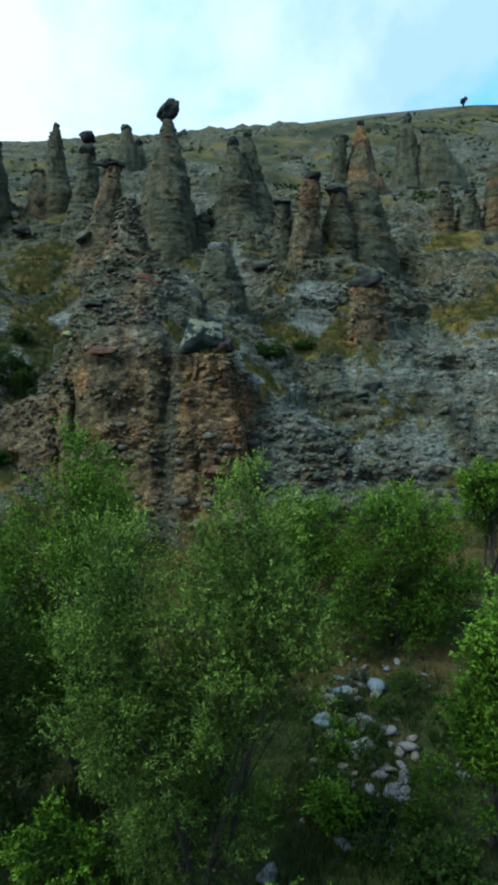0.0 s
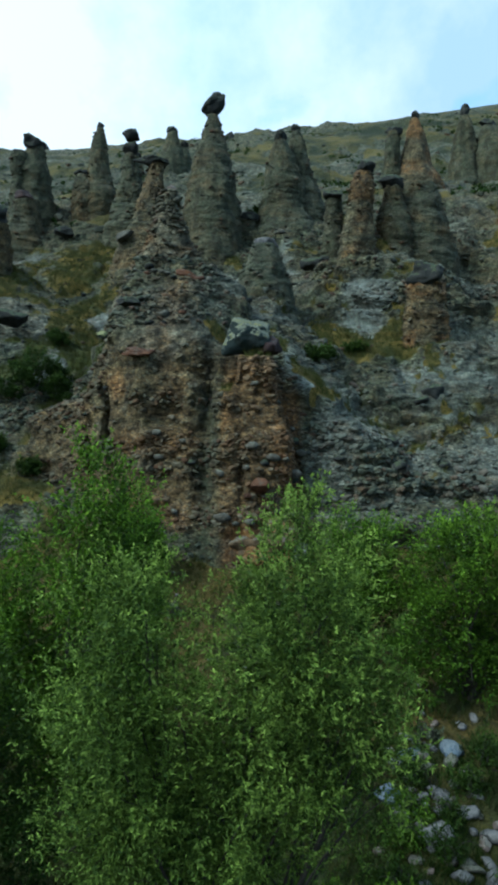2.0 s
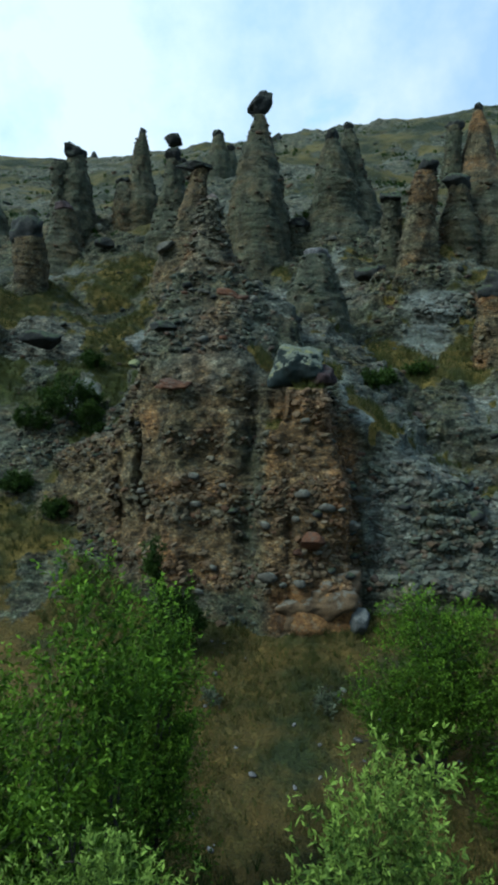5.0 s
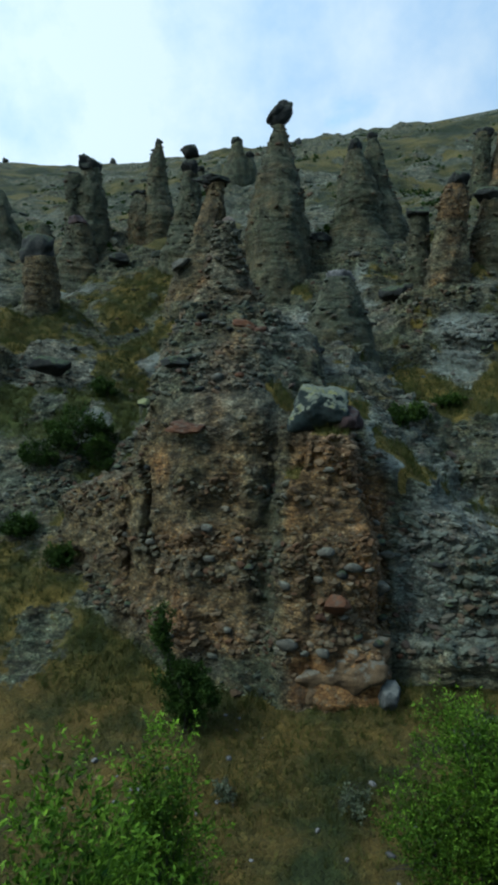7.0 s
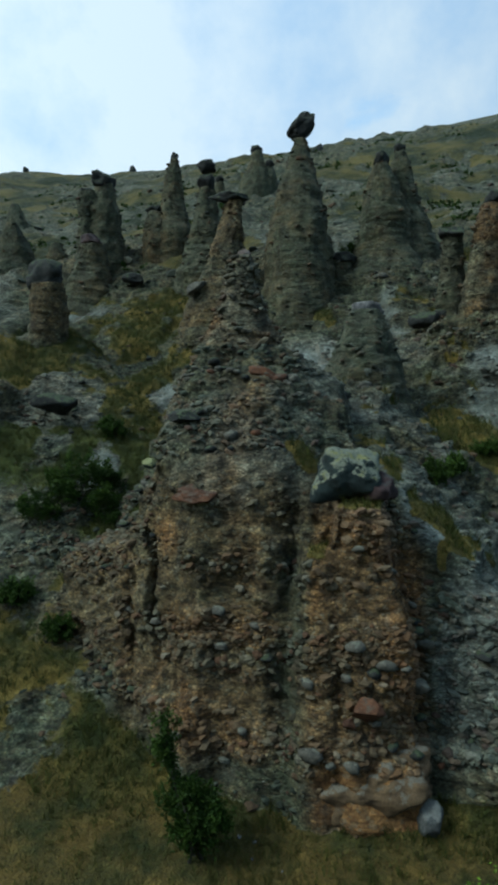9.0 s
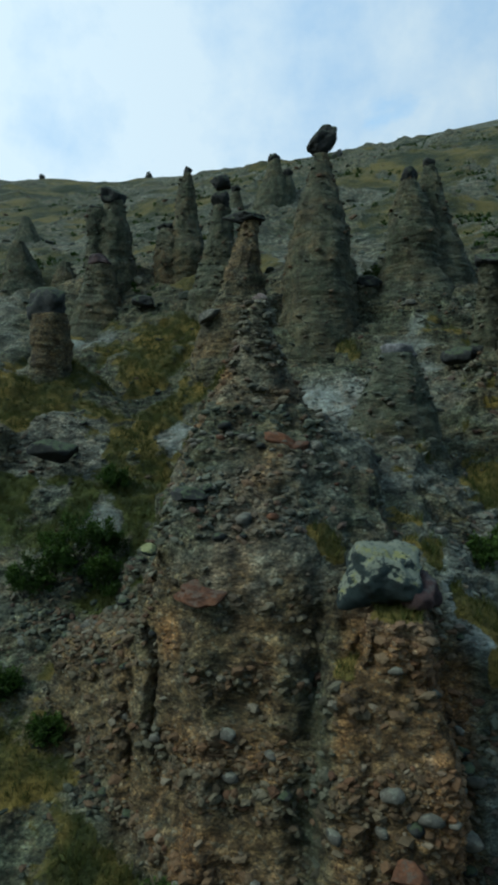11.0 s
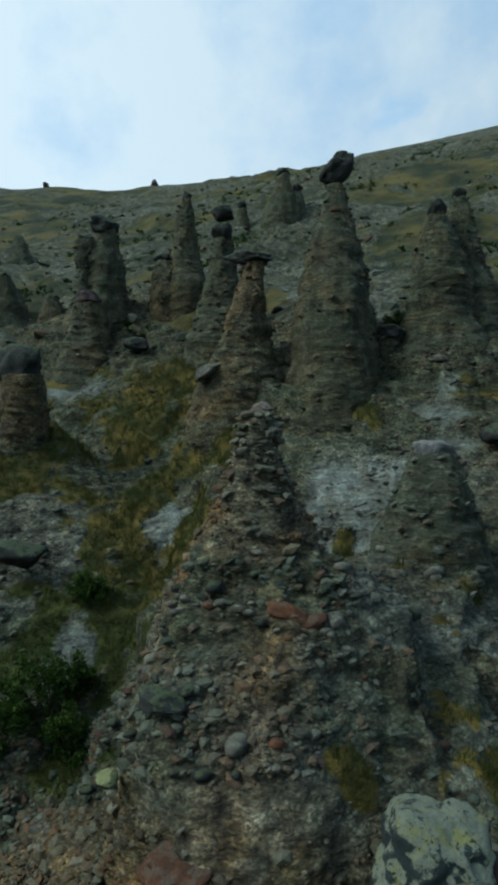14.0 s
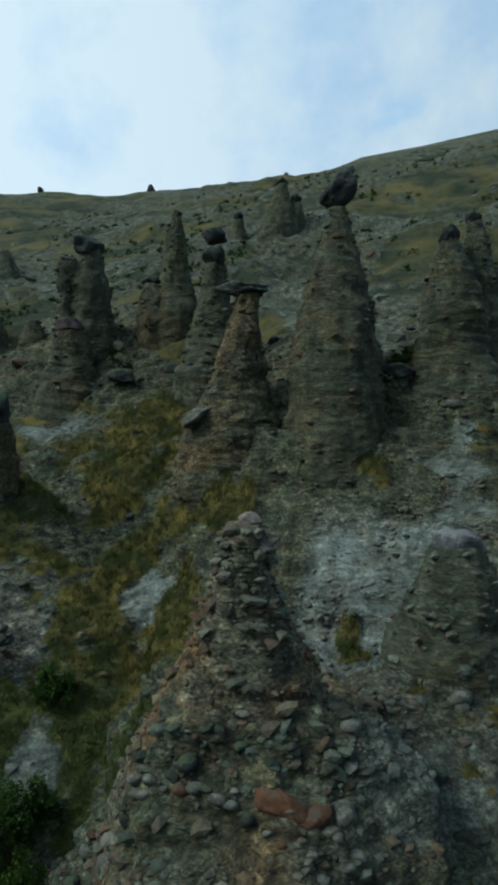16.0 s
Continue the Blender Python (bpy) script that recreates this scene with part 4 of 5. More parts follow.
hoodoo(-1.0, 59.0, 18.8, 28.9, [(-0.6, 4.6), (0, 3.75), (0.22, 3.2), (0.33, 2.6), (0.43, 2.0), (0.67, 1.57), (0.86, 1.12), (1.0, 0.52)], (0.56, 0.94, (1, 0.85, 1), (4, 5), DARK_ROCK, (0.03, -0.19)), 0.2, 0.2, (-0.50, 0), 0.9, 14, "broad grey earth pillar with a dark knob", 1.0, 220)
hoodoo(0.6, 60.4, 20.3, 30.2, [(-0.6, 3.6), (0, 3.0), (0.4, 1.95), (0.63, 1.32), (0.85, 0.8), (1.0, 0.31)], (0.39, 0.57, (1, 0.85, 1), (4, 5), DARK_ROCK, (-0.07, -0.17)), 0.15, 0.2, (-0.76, 0), 0.9, 15, "grey earth pillar joined to a broader one", 1.0, 220)
hoodoo(-4.1, 57.4, 19.5, 21.8, [(-0.6, 1.11), (0, 0.91), (0.53, 0.81), (1.0, 0.66)], (0.82, 0.7, (1, 0.85, 1), (2, 2), DARK_ROCK, (0.02, -0.13)), 0.3, 0.2, (-0.04, 0), 0.9, 16, "short stub of rock under a flat dark slab", 1.0, 220)
hoodoo(-5.8, 54.6, 17.1, 18.8, [(-0.6, 0.60), (0, 0.49), (0.51, 0.44), (1.0, 0.36)], (0.49, 0.58, (1, 0.85, 1), (4, 5), LICHEN_ROCK, (-0.03, -0.05)), 0.3, 0.2, (-0.03, 0), 0.9, 17, "small stub of rock capped by a pale stone", 1.0, 220)
hoodoo(4.2, 48.8, 16.1, 22.7, [(-0.6, 1.76), (0, 1.44), (0.19, 1.29), (0.38, 1.12), (0.63, 0.92), (0.88, 0.87), (1.0, 0.55)], (0.58, 0.82, (1, 0.85, 1), (4, 5), DARK_ROCK, (0.15, -0.08)), 0.6, 0.08, (0.43, 0), 0.9, 18, "narrow brown earth pillar with a dark cap", 1.0, 200, 0.35)
hoodoo(2.7, 50.5, 16.8, 21.4, [(-0.6, 1.16), (0, 0.95), (0.28, 0.85), (0.65, 0.67), (1.0, 0.6)], (0.71, 0.64, (1, 0.85, 1), (4, 5), DARK_ROCK, (-0.02, -0.09)), 0.3, 0.12, (-0.04, 0), 0.9, 19, "short grey pillar with a dark cap", 1.0, 220)
hoodoo(7.0, 50.0, 18.8, 22.0, [(-0.6, 1.56), (0, 1.28), (0.33, 1.14), (0.66, 0.79), (1.0, 0.61)], (0.84, 0.97, (1, 0.85, 1), (4, 5), DARK_ROCK, (-0.13, -0.13)), 0.35, 0.12, (-0.12, 0), 0.9, 20, "grey pillar under a flat dark cap", 1.0, 220)
hoodoo(9.1, 51.5, 16.9, 22.6, [(-0.6, 3.53), (0, 2.89), (0.31, 2.58), (0.59, 2.12), (0.82, 1.62), (1.0, 1.03)], None, 0.35, 0.25, (-0.16, 0), 0.8, 21, "broad grey shoulder of layered rock", 1.0, 220)
hoodoo(12.6, 71.0, 26.4, 35.1, [(-0.6, 3.65), (0, 2.99), (0.24, 2.67), (0.41, 1.92), (0.62, 1.39), (0.82, 1.02), (1.0, 0.37)], (0.41, 0.82, (1, 0.85, 1), (4, 5), DARK_ROCK, (0.03, -0.12)), 0.75, 0.08, (-0.55, 0), 0.9, 22, "pointed rust-tinted earth pillar", 1.0, 0, 0.3)
hoodoo(9.8, 70.4, 26.9, 33.5, [(-0.6, 1.60), (0, 1.31), (0.27, 1.17), (0.63, 0.86), (1.0, 0.61)], (0.68, 0.82, (1, 0.85, 1), (4, 5), DARK_ROCK, (0.06, -0.24)), 0.15, 0.1, (-0.00, 0), 0.9, 23, "grey earth pillar beside a pointed one", 1.0, 220)
hoodoo(19.7, 80.4, 28.9, 38.9, [(-0.6, 3.27), (0, 2.68), (0.2, 2.39), (0.47, 1.68), (0.8, 1.15), (1.0, 0.52)], (0.54, 1.33, (1, 0.85, 1), (4, 5), DARK_ROCK, (-0.01, -0.13)), 0.15, 0.2, (-0.24, 0), 0.9, 24, "large grey cone pillar with a dark tip", 1.0)
hoodoo(24.4, 80.6, 28.9, 37.8, [(-0.6, 5.00), (0, 4.1), (0.23, 3.66), (0.53, 2.95), (0.83, 1.75), (1.0, 0.77)], (0.89, 0.94, (1, 0.85, 1), (4, 5), DARK_ROCK, (-0.04, -0.20)), 0.1, 0.25, (-2.10, 0), 0.9, 25, "massive blunt grey rock pillar", 1.0)
hoodoo(7.9, 41.4, 8.1, 13.8, [(-0.6, 2.13), (0, 1.75), (0.16, 1.56), (0.48, 1.42), (0.8, 1.21), (1.0, 1.06)], (1.15, 1.44, (1, 0.85, 1), (4, 5), DARK_ROCK, (-0.01, -0.11)), 0.95, 0.05, (-0.27, 0), 0.8, 26, "thick rust-coloured pillar under a dark boulder", 1.0, 300, 0.1)
hoodoo(17.3, 57.0, 20.3, 24.7, [(-0.6, 1.23), (0, 1.01), (0.28, 0.9), (0.67, 0.7), (1.0, 0.4)], (0.51, 0.67, (1, 0.85, 1), (4, 5), DARK_ROCK, (-0.01, -0.10)), 0.7, 0.1, (-0.10, 0), 0.9, 27, "small reddish pillar with a cap stone", 1.0, 220)
hoodoo(19.7, 57.5, 19.9, 24.1, [(-0.6, 1.79), (0, 1.47), (0.35, 1.31), (0.7, 0.91), (1.0, 0.4)], (0.56, 0.58, (1, 0.85, 1), (4, 5), DARK_ROCK, (0.04, -0.10)), 0.2, 0.2, (-0.10, 0), 0.9, 28, "small grey cone of layered rock", 1.0, 220)
hoodoo(22.6, 58.0, 20.0, 26.8, [(-0.6, 2.43), (0, 1.99), (0.22, 1.78), (0.65, 1.27), (1.0, 0.81)], None, 0.8, 0.1, (-0.26, 0), 0.9, 29, "rust-brown column of rock at the cliff's end", 1.0, 220)
hoodoo(-50.0, 90.0, 31.2, 38.1, [(-0.6, 3.05), (0, 2.5), (0.4, 2.23), (0.71, 1.32), (1.0, 0.49)], None, 0.1, 0.2, (-0.37, 0), 0.9, 30, "grey cone pillar at the far end of the row", 1.0)
hoodoo(-31.6, 66.5, 21.6, 26.6, [(-0.6, 2.3), (0, 2.0), (0.3, 1.7), (0.66, 1.15), (1.0, 0.5)], None, 0.2, 0.15, (0.2, 0), 0.9, 33, "rough grey cone among the row of pillars", 1.2, 220)
hoodoo(-35.4, 66.0, 22.2, 28.6, [(-0.6, 3.2), (0, 2.7), (0.28, 2.3), (0.66, 1.45), (1.0, 0.5)], None, 0.1, 0.2, (-0.34, 0), 0.9, 31, "low grey pillar at the far end of the row", 1.0, 220)
hoodoo(-2.05, 42.6, 11.2, 16.45, [(-0.6, 3.2), (0, 2.6), (0.3, 2.0), (0.62, 1.5), (0.85, 1.05), (1.0, 0.7)], (0.72, 0.62, (1, 0.85, 1), (3, 4), GREY_STONE, (0.0, -0.26)), 0.1, 0.25, (0.0, 0.0), 0.95, 34, "grey earth cone with a pale worn head beside the buttress", 0.9, 260)
hoodoo(-7.0, 36.8, 12.1, 18.1, [(-0.6, 3.6), (0, 2.95), (0.25, 2.25), (0.36, 1.85), (0.46, 1.5), (0.56, 1.18), (0.65, 0.98), (0.75, 0.74), (0.84, 0.58), (0.93, 0.52), (1.0, 0.40)], (0.26, 0.30, (1, 0.85, 1), (10, 8), PINK_STONE, (0.1, -0.07)), 0.6, 0.25, (0.13, 0), 0.9, 32, "stony pinnacle of stacked cobbles above the buttress", 0.85, 1300, 0.1)


def boulder(x, y, z, size, material, seed, label, squash=(1, 0.9, 0.75), turn=(0, 0, 0), group="", name="boulder", cuts=10):
    me = rock_mesh(name, material, seed, tuple(size * s for s in squash), cuts, 4, 0.13)
    ob = piece(name, me, None, pose(x, y, z, *turn))
    return tagged(ob, label, "rock", group)


piece("cap_rock", block_mesh("cap_rock", DARK_ROCK, 206, (0.68, 0.62, 1.02), 2.8, 0.30), tall, pose(0.0, 2.7, 16.0, 6, 34, 12), "dark slanting boulder")
piece("cap_rock", rock_mesh("cap_rock", DARK_ROCK, 207, (0.46, 0.46, 0.44), 11, 4, 0.16), tall, pose(-0.42, 2.65, 15.68, 0, 10, 20), "lower block of the split boulder")


capstone = tagged(new("capstone"), "large dark boulder blotched with yellow lichen, capping the orange pillar", "boulder")
capstone.location = (-2.35, 31.7, 9.95)
piece("block", block_mesh("block", CAP_ROCK, 203, (0.94, 0.90, 0.78), 4.6, 0.22), capstone, pose(0.08, 0.1, 0.05, 20, 9, 10))
piece("broken_edge", rock_mesh("broken_edge", RED_DARK, 204, (0.62, 0.75, 0.62), 12, 4, 0.16), capstone, pose(1.0, -0.15, -0.42, 5, 12, 30), "dark rusty broken block against the boulder")
boulder(-15.3, 62.0, 30.7, 0.82, DARK_ROCK, 205, "rounded reddish-grey boulder stacked on a pillar's cap", (1.1, 0.85, 0.8), (6, 8, 20))
boulder(-13.9, 53.55, 19.75, 0.85, EARTH_STONE, 206, "tilted grey-brown slab leaning on the pillar's plinth", (1.25, 0.6, 0.45), (10, -28, 10))
red_ledge = piece("red_rock", block_mesh("red_rock", RED_STONE, 227, (0.62, 0.55, 0.17), 3.2, 0.42), None, pose(-7.2, 31.15, 9.3, 10, 9, -12))
tagged(red_ledge, "thin rust-red rock slab jutting from the buttress edge", "rock")
boulder(-5.8, 34.75, 13.25, 0.72, RED_STONE, 216, "long rust-red rock lying across the ridge", (1.15, 0.6, 0.5), (0, 16, -15), cuts=16)
boulder(-5.1, 34.75, 13.0, 0.5, RED_STONE, 212, "broken rust-red rock beside a longer one", (1.1, 0.7, 0.55), (10, -12, 25))
boulder(-4.55, 35.0, 13.05, 0.38, EARTH_STONE, 214, "pale lichened rock on the ridge", (1.1, 0.8, 0.6), (0, 8, 0))
boulder(-8.1, 32.75, 11.75, 0.52, DARK_ROCK, 211, "dark green-grey block on the ridge flank", (1.2, 0.9, 0.5), (5, 4, 10))
boulder(-18.4, 42.3, 12.0, 1.0, DARK_ROCK, 213, "dark boulder perched above the gully", (1.3, 0.9, 0.6), (5, 5, 30))
boulder(-21.7, 61.7, 22.0, 1.0, DARK_ROCK, 215, "dark boulder resting on the pale slope", (1.1, 0.9, 0.55), (5, 5, 0))
boulder(0.15, 28.75, 0.62, 0.60, WEATHERED, 217, "upright pale grey rock at the foot of the cliff", (0.8, 0.7, 1.1), (4, 8, 10), cuts=13)
boulder(-1.50, 29.0, 3.53, 0.46, RED_STONE, 219, "round red-brown stone stuck in the pillar", (1.25, 0.8, 0.75))
boulder(-2.09, 29.0, 3.09, 0.2, RED_STONE, 222, "small red-brown stone stuck in the pillar", (1.1, 0.9, 0.9))
foot_rock = piece("ochre_rock", block_mesh("ochre_rock", ORANGE_STONE, 241, (1.70, 1.0, 0.80), 3.6, 0.30), None, pose(-1.6, 29.4, 1.2, 4, -7, 6))
tagged(foot_rock, "large smooth ochre rock at the foot of the pillar", "rock")
boulder(7.2, 36.3, 7.3, 0.6, DARK_ROCK, 220, "dark rounded boulder on the ledge", (1.2, 0.9, 0.8))
boulder(1.1, 50.0, 16.6, 0.8, DARK_ROCK, 221, "dark boulder in a grassy hollow", (1.2, 0.9, 0.7))
boulder(2.3, 50.4, 16.9, 0.7, DARK_ROCK, 223, "mossy boulder in a grassy hollow", (1.2, 0.9, 0.7))
boulder(-0.2, 33.9, 7.0, 0.7, DARK_ROCK, 225, "dark rock wedged beside the buttress", (1.2, 0.7, 0.4), (0, 30, 0))
boulder(-9.2, 32.15, 10.15, 0.27, LICHEN_ROCK, 226, "yellow lichened stone on the buttress edge", (1.2, 0.9, 0.7))
for i, (bx, by, s) in enumerate(((-78.2, 200.0, 1.75), (-115.0, 200.0, 1.4), (-14.8, 145.0, 1.3), (-37.8, 201.0, 1.2))):
    boulder(bx, by, ground_at(bx, by) + s * 0.5, s, WEATHERED if by < 190 else DARK_ROCK, 231 + i, "dark boulder on the skyline of the hill", (0.9, 0.9, 0.95), (0, 0, 40 * i), "boulders on the skyline")


# ---- plants ----
def pick_places(rows, count, weight, rng):
    """Random places on the land, by area and weight. Returns places, normals and their grid numbers."""
    r0, r1 = rows
    p = GRID[:, r0:r1]
    a = np.linalg.norm(np.cross(p[1:, :-1] - p[:-1, :-1], p[:-1, 1:] - p[:-1, :-1]), axis=2) * weight[:-1, r0:r1 - 1]
    a = a.ravel() / a.sum()
    i = rng.choice(len(a), count, p=a)
    c, r = np.divmod(i, r1 - 1 - r0)
    u, w = rng.random((count, 1)), rng.random((count, 1))
    q = p[c, r] * (1 - u) * (1 - w) + p[c + 1, r] * u * (1 - w) + p[c, r + 1] * (1 - u) * w + p[c + 1, r + 1] * u * w
    return q, NRM[c, r + r0], c, r + r0


def tube(points, radii, n=7):
    """Rings round a bent line, as verts and faces."""
    pts, v, f = np.array(points, float), [], []
    for i, p in enumerate(pts):
        d = pts[min(i + 1, len(pts) - 1)] - pts[max(i - 1, 0)]
        d = d / max(np.linalg.norm(d), 1e-9)
        s = np.cross(d, [0.3, 0.9, 0.1])
        s = s / np.linalg.norm(s)
        u = np.cross(d, s)
        for k in range(n):
            a = 2 * math.pi * k / n
            v.append(p + radii[i] * (math.cos(a) * s + math.sin(a) * u))
        if i:
            for k in range(n):
                f.append(((i - 1) * n + k, (i - 1) * n + (k + 1) % n, i * n + (k + 1) % n, i * n + k))
    return np.array(v), np.array(f)


def join(chunks):
    v, f, at = [], [], 0
    for a, b in chunks:
        v.append(a), f.append(b + at)
        at += len(a)
    return np.concatenate(v), np.concatenate(f)


def leaves_at(centre, axis, count, length, leaf, width, rng, curl=0.5):
    """Sprigs: count leaves along each axis. Returns verts and faces of folded leaf blades."""
    n = len(centre)
    t = rng.uniform(0.05, 1.0, (n, count))
    base = centre[:, None, :] + axis[:, None, :] * (t * length)[:, :, None]
    d = axis[:, None, :] * rng.uniform(0.3, 1.0, (n, count, 1)) + rng.normal(0, curl, (n, count, 3))
    d = d / np.linalg.norm(d, axis=2, keepdims=True)
    side = np.cross(d, rng.normal(0, 1, (n, count, 3)))
    side = side / np.maximum(np.linalg.norm(side, axis=2, keepdims=True), 1e-6)
    size = leaf * rng.uniform(0.6, 1.25, (n, count, 1))
    mid = base + d * size * 0.5
    droop = np.array([0, 0, -0.12]) * size
    w = side * size * width
    leaves_at.lightened = np.repeat(t.ravel(), 4)
    quad = np.stack([base, mid + w, base + d * size + droop, mid - w], axis=2).reshape(-1, 3)
    f = np.arange(len(quad)).reshape(-1, 4)
    return quad, f


def tree(x, y, top, lobes, sprigs, leaf, material, seed, label, stems=4, trunk=0.09, twig=0.46, per=8, width=0.18, bare=0.0, category="tree", name="willow"):
    """lobes: (dx, dy, z centre, rx, ry, rz) of the crown, from the foot at x, y; z centre and radii in metres over the foot."""
    rng = np.random.default_rng(seed)
    foot = ground_at(x, y) - 0.08
    thing = new(name)
    thing.location = (x, y, foot)
    for s in range(stems):
        lobe = lobes[s % len(lobes)]
        goal = np.array([lobe[0] + rng.normal(0, lobe[3] * 0.35), lobe[1] + rng.normal(0, lobe[4] * 0.35), lobe[2] + lobe[5] * rng.uniform(0.1, 0.5)])
        root = np.array([rng.normal(0, 0.12), rng.normal(0, 0.12), 0.0])
        bend = np.array([rng.normal(0, 0.25), rng.normal(0, 0.25), 0])
        ts = np.linspace(0, 1, 9)
        line = [root + (goal - root) * np.array([k ** 1.35, k ** 1.35, k]) + bend * math.sin(math.pi * k) for k in ts]
        stem = piece("stem", mesh_from("stem", *tube(line, [trunk * (1 - 0.88 * k) for k in ts], 8), BARK), thing, None, "dark slender stem" if s == 0 else "")
        for b in range(9 if trunk > 0.04 else 3):
            k = rng.uniform(0.28, 0.95)
            at = line[int(k * 8)]
            lb = lobes[int(rng.integers(len(lobes)))] if rng.random() < 0.3 else lobe
            to = np.array([lb[0] + rng.normal(0, lb[3] * 0.42), lb[1] + rng.normal(0, lb[4] * 0.42), max(at[2] + 0.3, lb[2] + rng.normal(0.0, 0.35) * lb[5])])
            lt = np.linspace(0, 1, 6)
            limb = [at + (to - at) * q + np.array([0, 0, 0.25 * math.sin(math.pi * q)]) for q in lt]
            r0 = trunk * (1 - 0.88 * k) * 0.55
            piece("limb", mesh_from("limb", *tube(limb, [max(0.006, r0 * (1 - 0.85 * q)) for q in lt], 5), BARK), stem)
    share = np.array([l[3] * l[4] * l[5] for l in lobes]) ** 0.75
    bunch = 13 if sprigs > 400 else 5
    bunches = max(6, sprigs // bunch)
    pick = rng.choice(len(lobes), bunches, p=share / share.sum())
    lob = np.array(lobes)[pick]
    d = rng.normal(0, 1, (bunches, 3)) + np.array([0, 0, 0.25])
    d = d / np.linalg.norm(d, axis=1, keepdims=True)
    r = rng.uniform(0.30, 1.0, bunches) ** 0.32
    lump = 0.86 + 0.42 * fbm(d[:, 0] * 1.9 + seed, d[:, 1] * 1.9 + pick, d[:, 2] * 1.9, 3, seed)
    c = lob[:, :3] + d * (r * lump)[:, None] * lob[:, 3:6]
    keep = fbm(c[:, 0] * 0.95 + seed, c[:, 1] * 0.95, c[:, 2] * 0.95, 2, seed + 3) > -0.48 + bare
    keep &= c[:, 2] > 0.15
    c, d, r = c[keep], d[keep], r[keep]
    spray = d * np.array([0.8, 0.8, 0.3]) + np.array([0, 0, 0.75]) + rng.normal(0, 0.22, c.shape)
    spray = spray / np.linalg.norm(spray, axis=1, keepdims=True)
    n = len(c)
    along = rng.uniform(-0.9, 0.35, (n, bunch, 1)) * twig
    at = (c[:, None, :] + spray[:, None, :] * along + rng.normal(0, 0.30 * twig, (n, bunch, 3)) * (0.75 - 0.45 * along / twig)).reshape(-1, 3)
    axis = np.repeat(spray, bunch, axis=0) + rng.normal(0, 0.30, at.shape)
    axis = axis / np.linalg.norm(axis, axis=1, keepdims=True)
    v, f = leaves_at(at, axis, per, twig * 0.8, leaf, width, rng)
    # Light on the outer, upper crown goes into the leaf colour; tips pale too.
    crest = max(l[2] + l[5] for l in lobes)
    lightened = leaves_at.lightened * np.repeat(np.repeat(np.clip(r * 1.6 - 0.6, 0, 1) * np.clip(0.25 + 0.85 * c[:, 2] / crest, 0, 1), bunch), per * 4)
    # broader leaves inside, filling the crown, coloured dark in place of shade
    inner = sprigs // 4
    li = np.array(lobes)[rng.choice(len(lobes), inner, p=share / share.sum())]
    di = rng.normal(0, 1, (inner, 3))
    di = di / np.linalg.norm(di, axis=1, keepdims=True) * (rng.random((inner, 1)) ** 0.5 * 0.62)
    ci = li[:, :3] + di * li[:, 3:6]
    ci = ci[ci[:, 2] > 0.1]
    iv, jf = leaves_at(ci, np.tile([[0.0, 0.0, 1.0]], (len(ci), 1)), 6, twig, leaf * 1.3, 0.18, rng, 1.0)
    lightened = np.concatenate([lightened, np.zeros(len(iv))])
    v, f = join([(v, f), (iv, jf)])
    crown = piece("crown", mesh_from("crown", v, f, material, False, {"lightened": lightened}), thing, None, "")
    return tagged(thing, label, category)


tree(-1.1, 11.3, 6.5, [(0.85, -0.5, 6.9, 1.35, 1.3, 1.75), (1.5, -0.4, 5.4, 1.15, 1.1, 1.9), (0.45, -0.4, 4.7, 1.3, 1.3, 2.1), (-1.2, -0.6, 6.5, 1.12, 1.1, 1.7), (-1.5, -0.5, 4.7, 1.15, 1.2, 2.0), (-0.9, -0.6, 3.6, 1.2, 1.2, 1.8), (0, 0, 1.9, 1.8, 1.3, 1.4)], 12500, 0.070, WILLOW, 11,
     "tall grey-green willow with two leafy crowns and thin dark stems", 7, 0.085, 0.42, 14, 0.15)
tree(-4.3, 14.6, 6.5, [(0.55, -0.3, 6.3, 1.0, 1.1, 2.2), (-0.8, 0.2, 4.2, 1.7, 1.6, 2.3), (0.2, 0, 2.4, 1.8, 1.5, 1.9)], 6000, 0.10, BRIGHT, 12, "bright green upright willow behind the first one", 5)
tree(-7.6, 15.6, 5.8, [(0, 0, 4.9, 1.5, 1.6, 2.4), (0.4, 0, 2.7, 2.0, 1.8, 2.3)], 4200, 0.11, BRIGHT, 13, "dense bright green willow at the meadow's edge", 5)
# Shrub leaf colour paints this willow dark, for the shadowed gap it fills.
tree(-5.9, 12.2, 5.0, [(0.2, 0, 4.3, 1.2, 1.2, 1.8), (0, 0, 2.6, 1.5, 1.4, 1.9)], 3000, 0.085, SHADE, 21, "leafy willow at the edge of the thicket, its green darkened for shade", 5, 0.08)
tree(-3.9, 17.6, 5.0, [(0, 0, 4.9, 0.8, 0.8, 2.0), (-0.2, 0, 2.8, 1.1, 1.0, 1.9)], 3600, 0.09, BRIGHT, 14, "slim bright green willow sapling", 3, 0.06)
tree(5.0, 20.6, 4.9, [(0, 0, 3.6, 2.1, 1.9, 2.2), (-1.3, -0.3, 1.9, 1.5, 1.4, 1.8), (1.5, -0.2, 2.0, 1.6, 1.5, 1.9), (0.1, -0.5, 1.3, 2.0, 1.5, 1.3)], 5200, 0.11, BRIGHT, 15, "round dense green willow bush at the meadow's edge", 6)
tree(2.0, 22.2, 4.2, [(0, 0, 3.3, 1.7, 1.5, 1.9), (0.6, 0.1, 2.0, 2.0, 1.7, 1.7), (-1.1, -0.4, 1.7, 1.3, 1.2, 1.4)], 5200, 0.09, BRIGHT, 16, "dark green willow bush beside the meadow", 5)
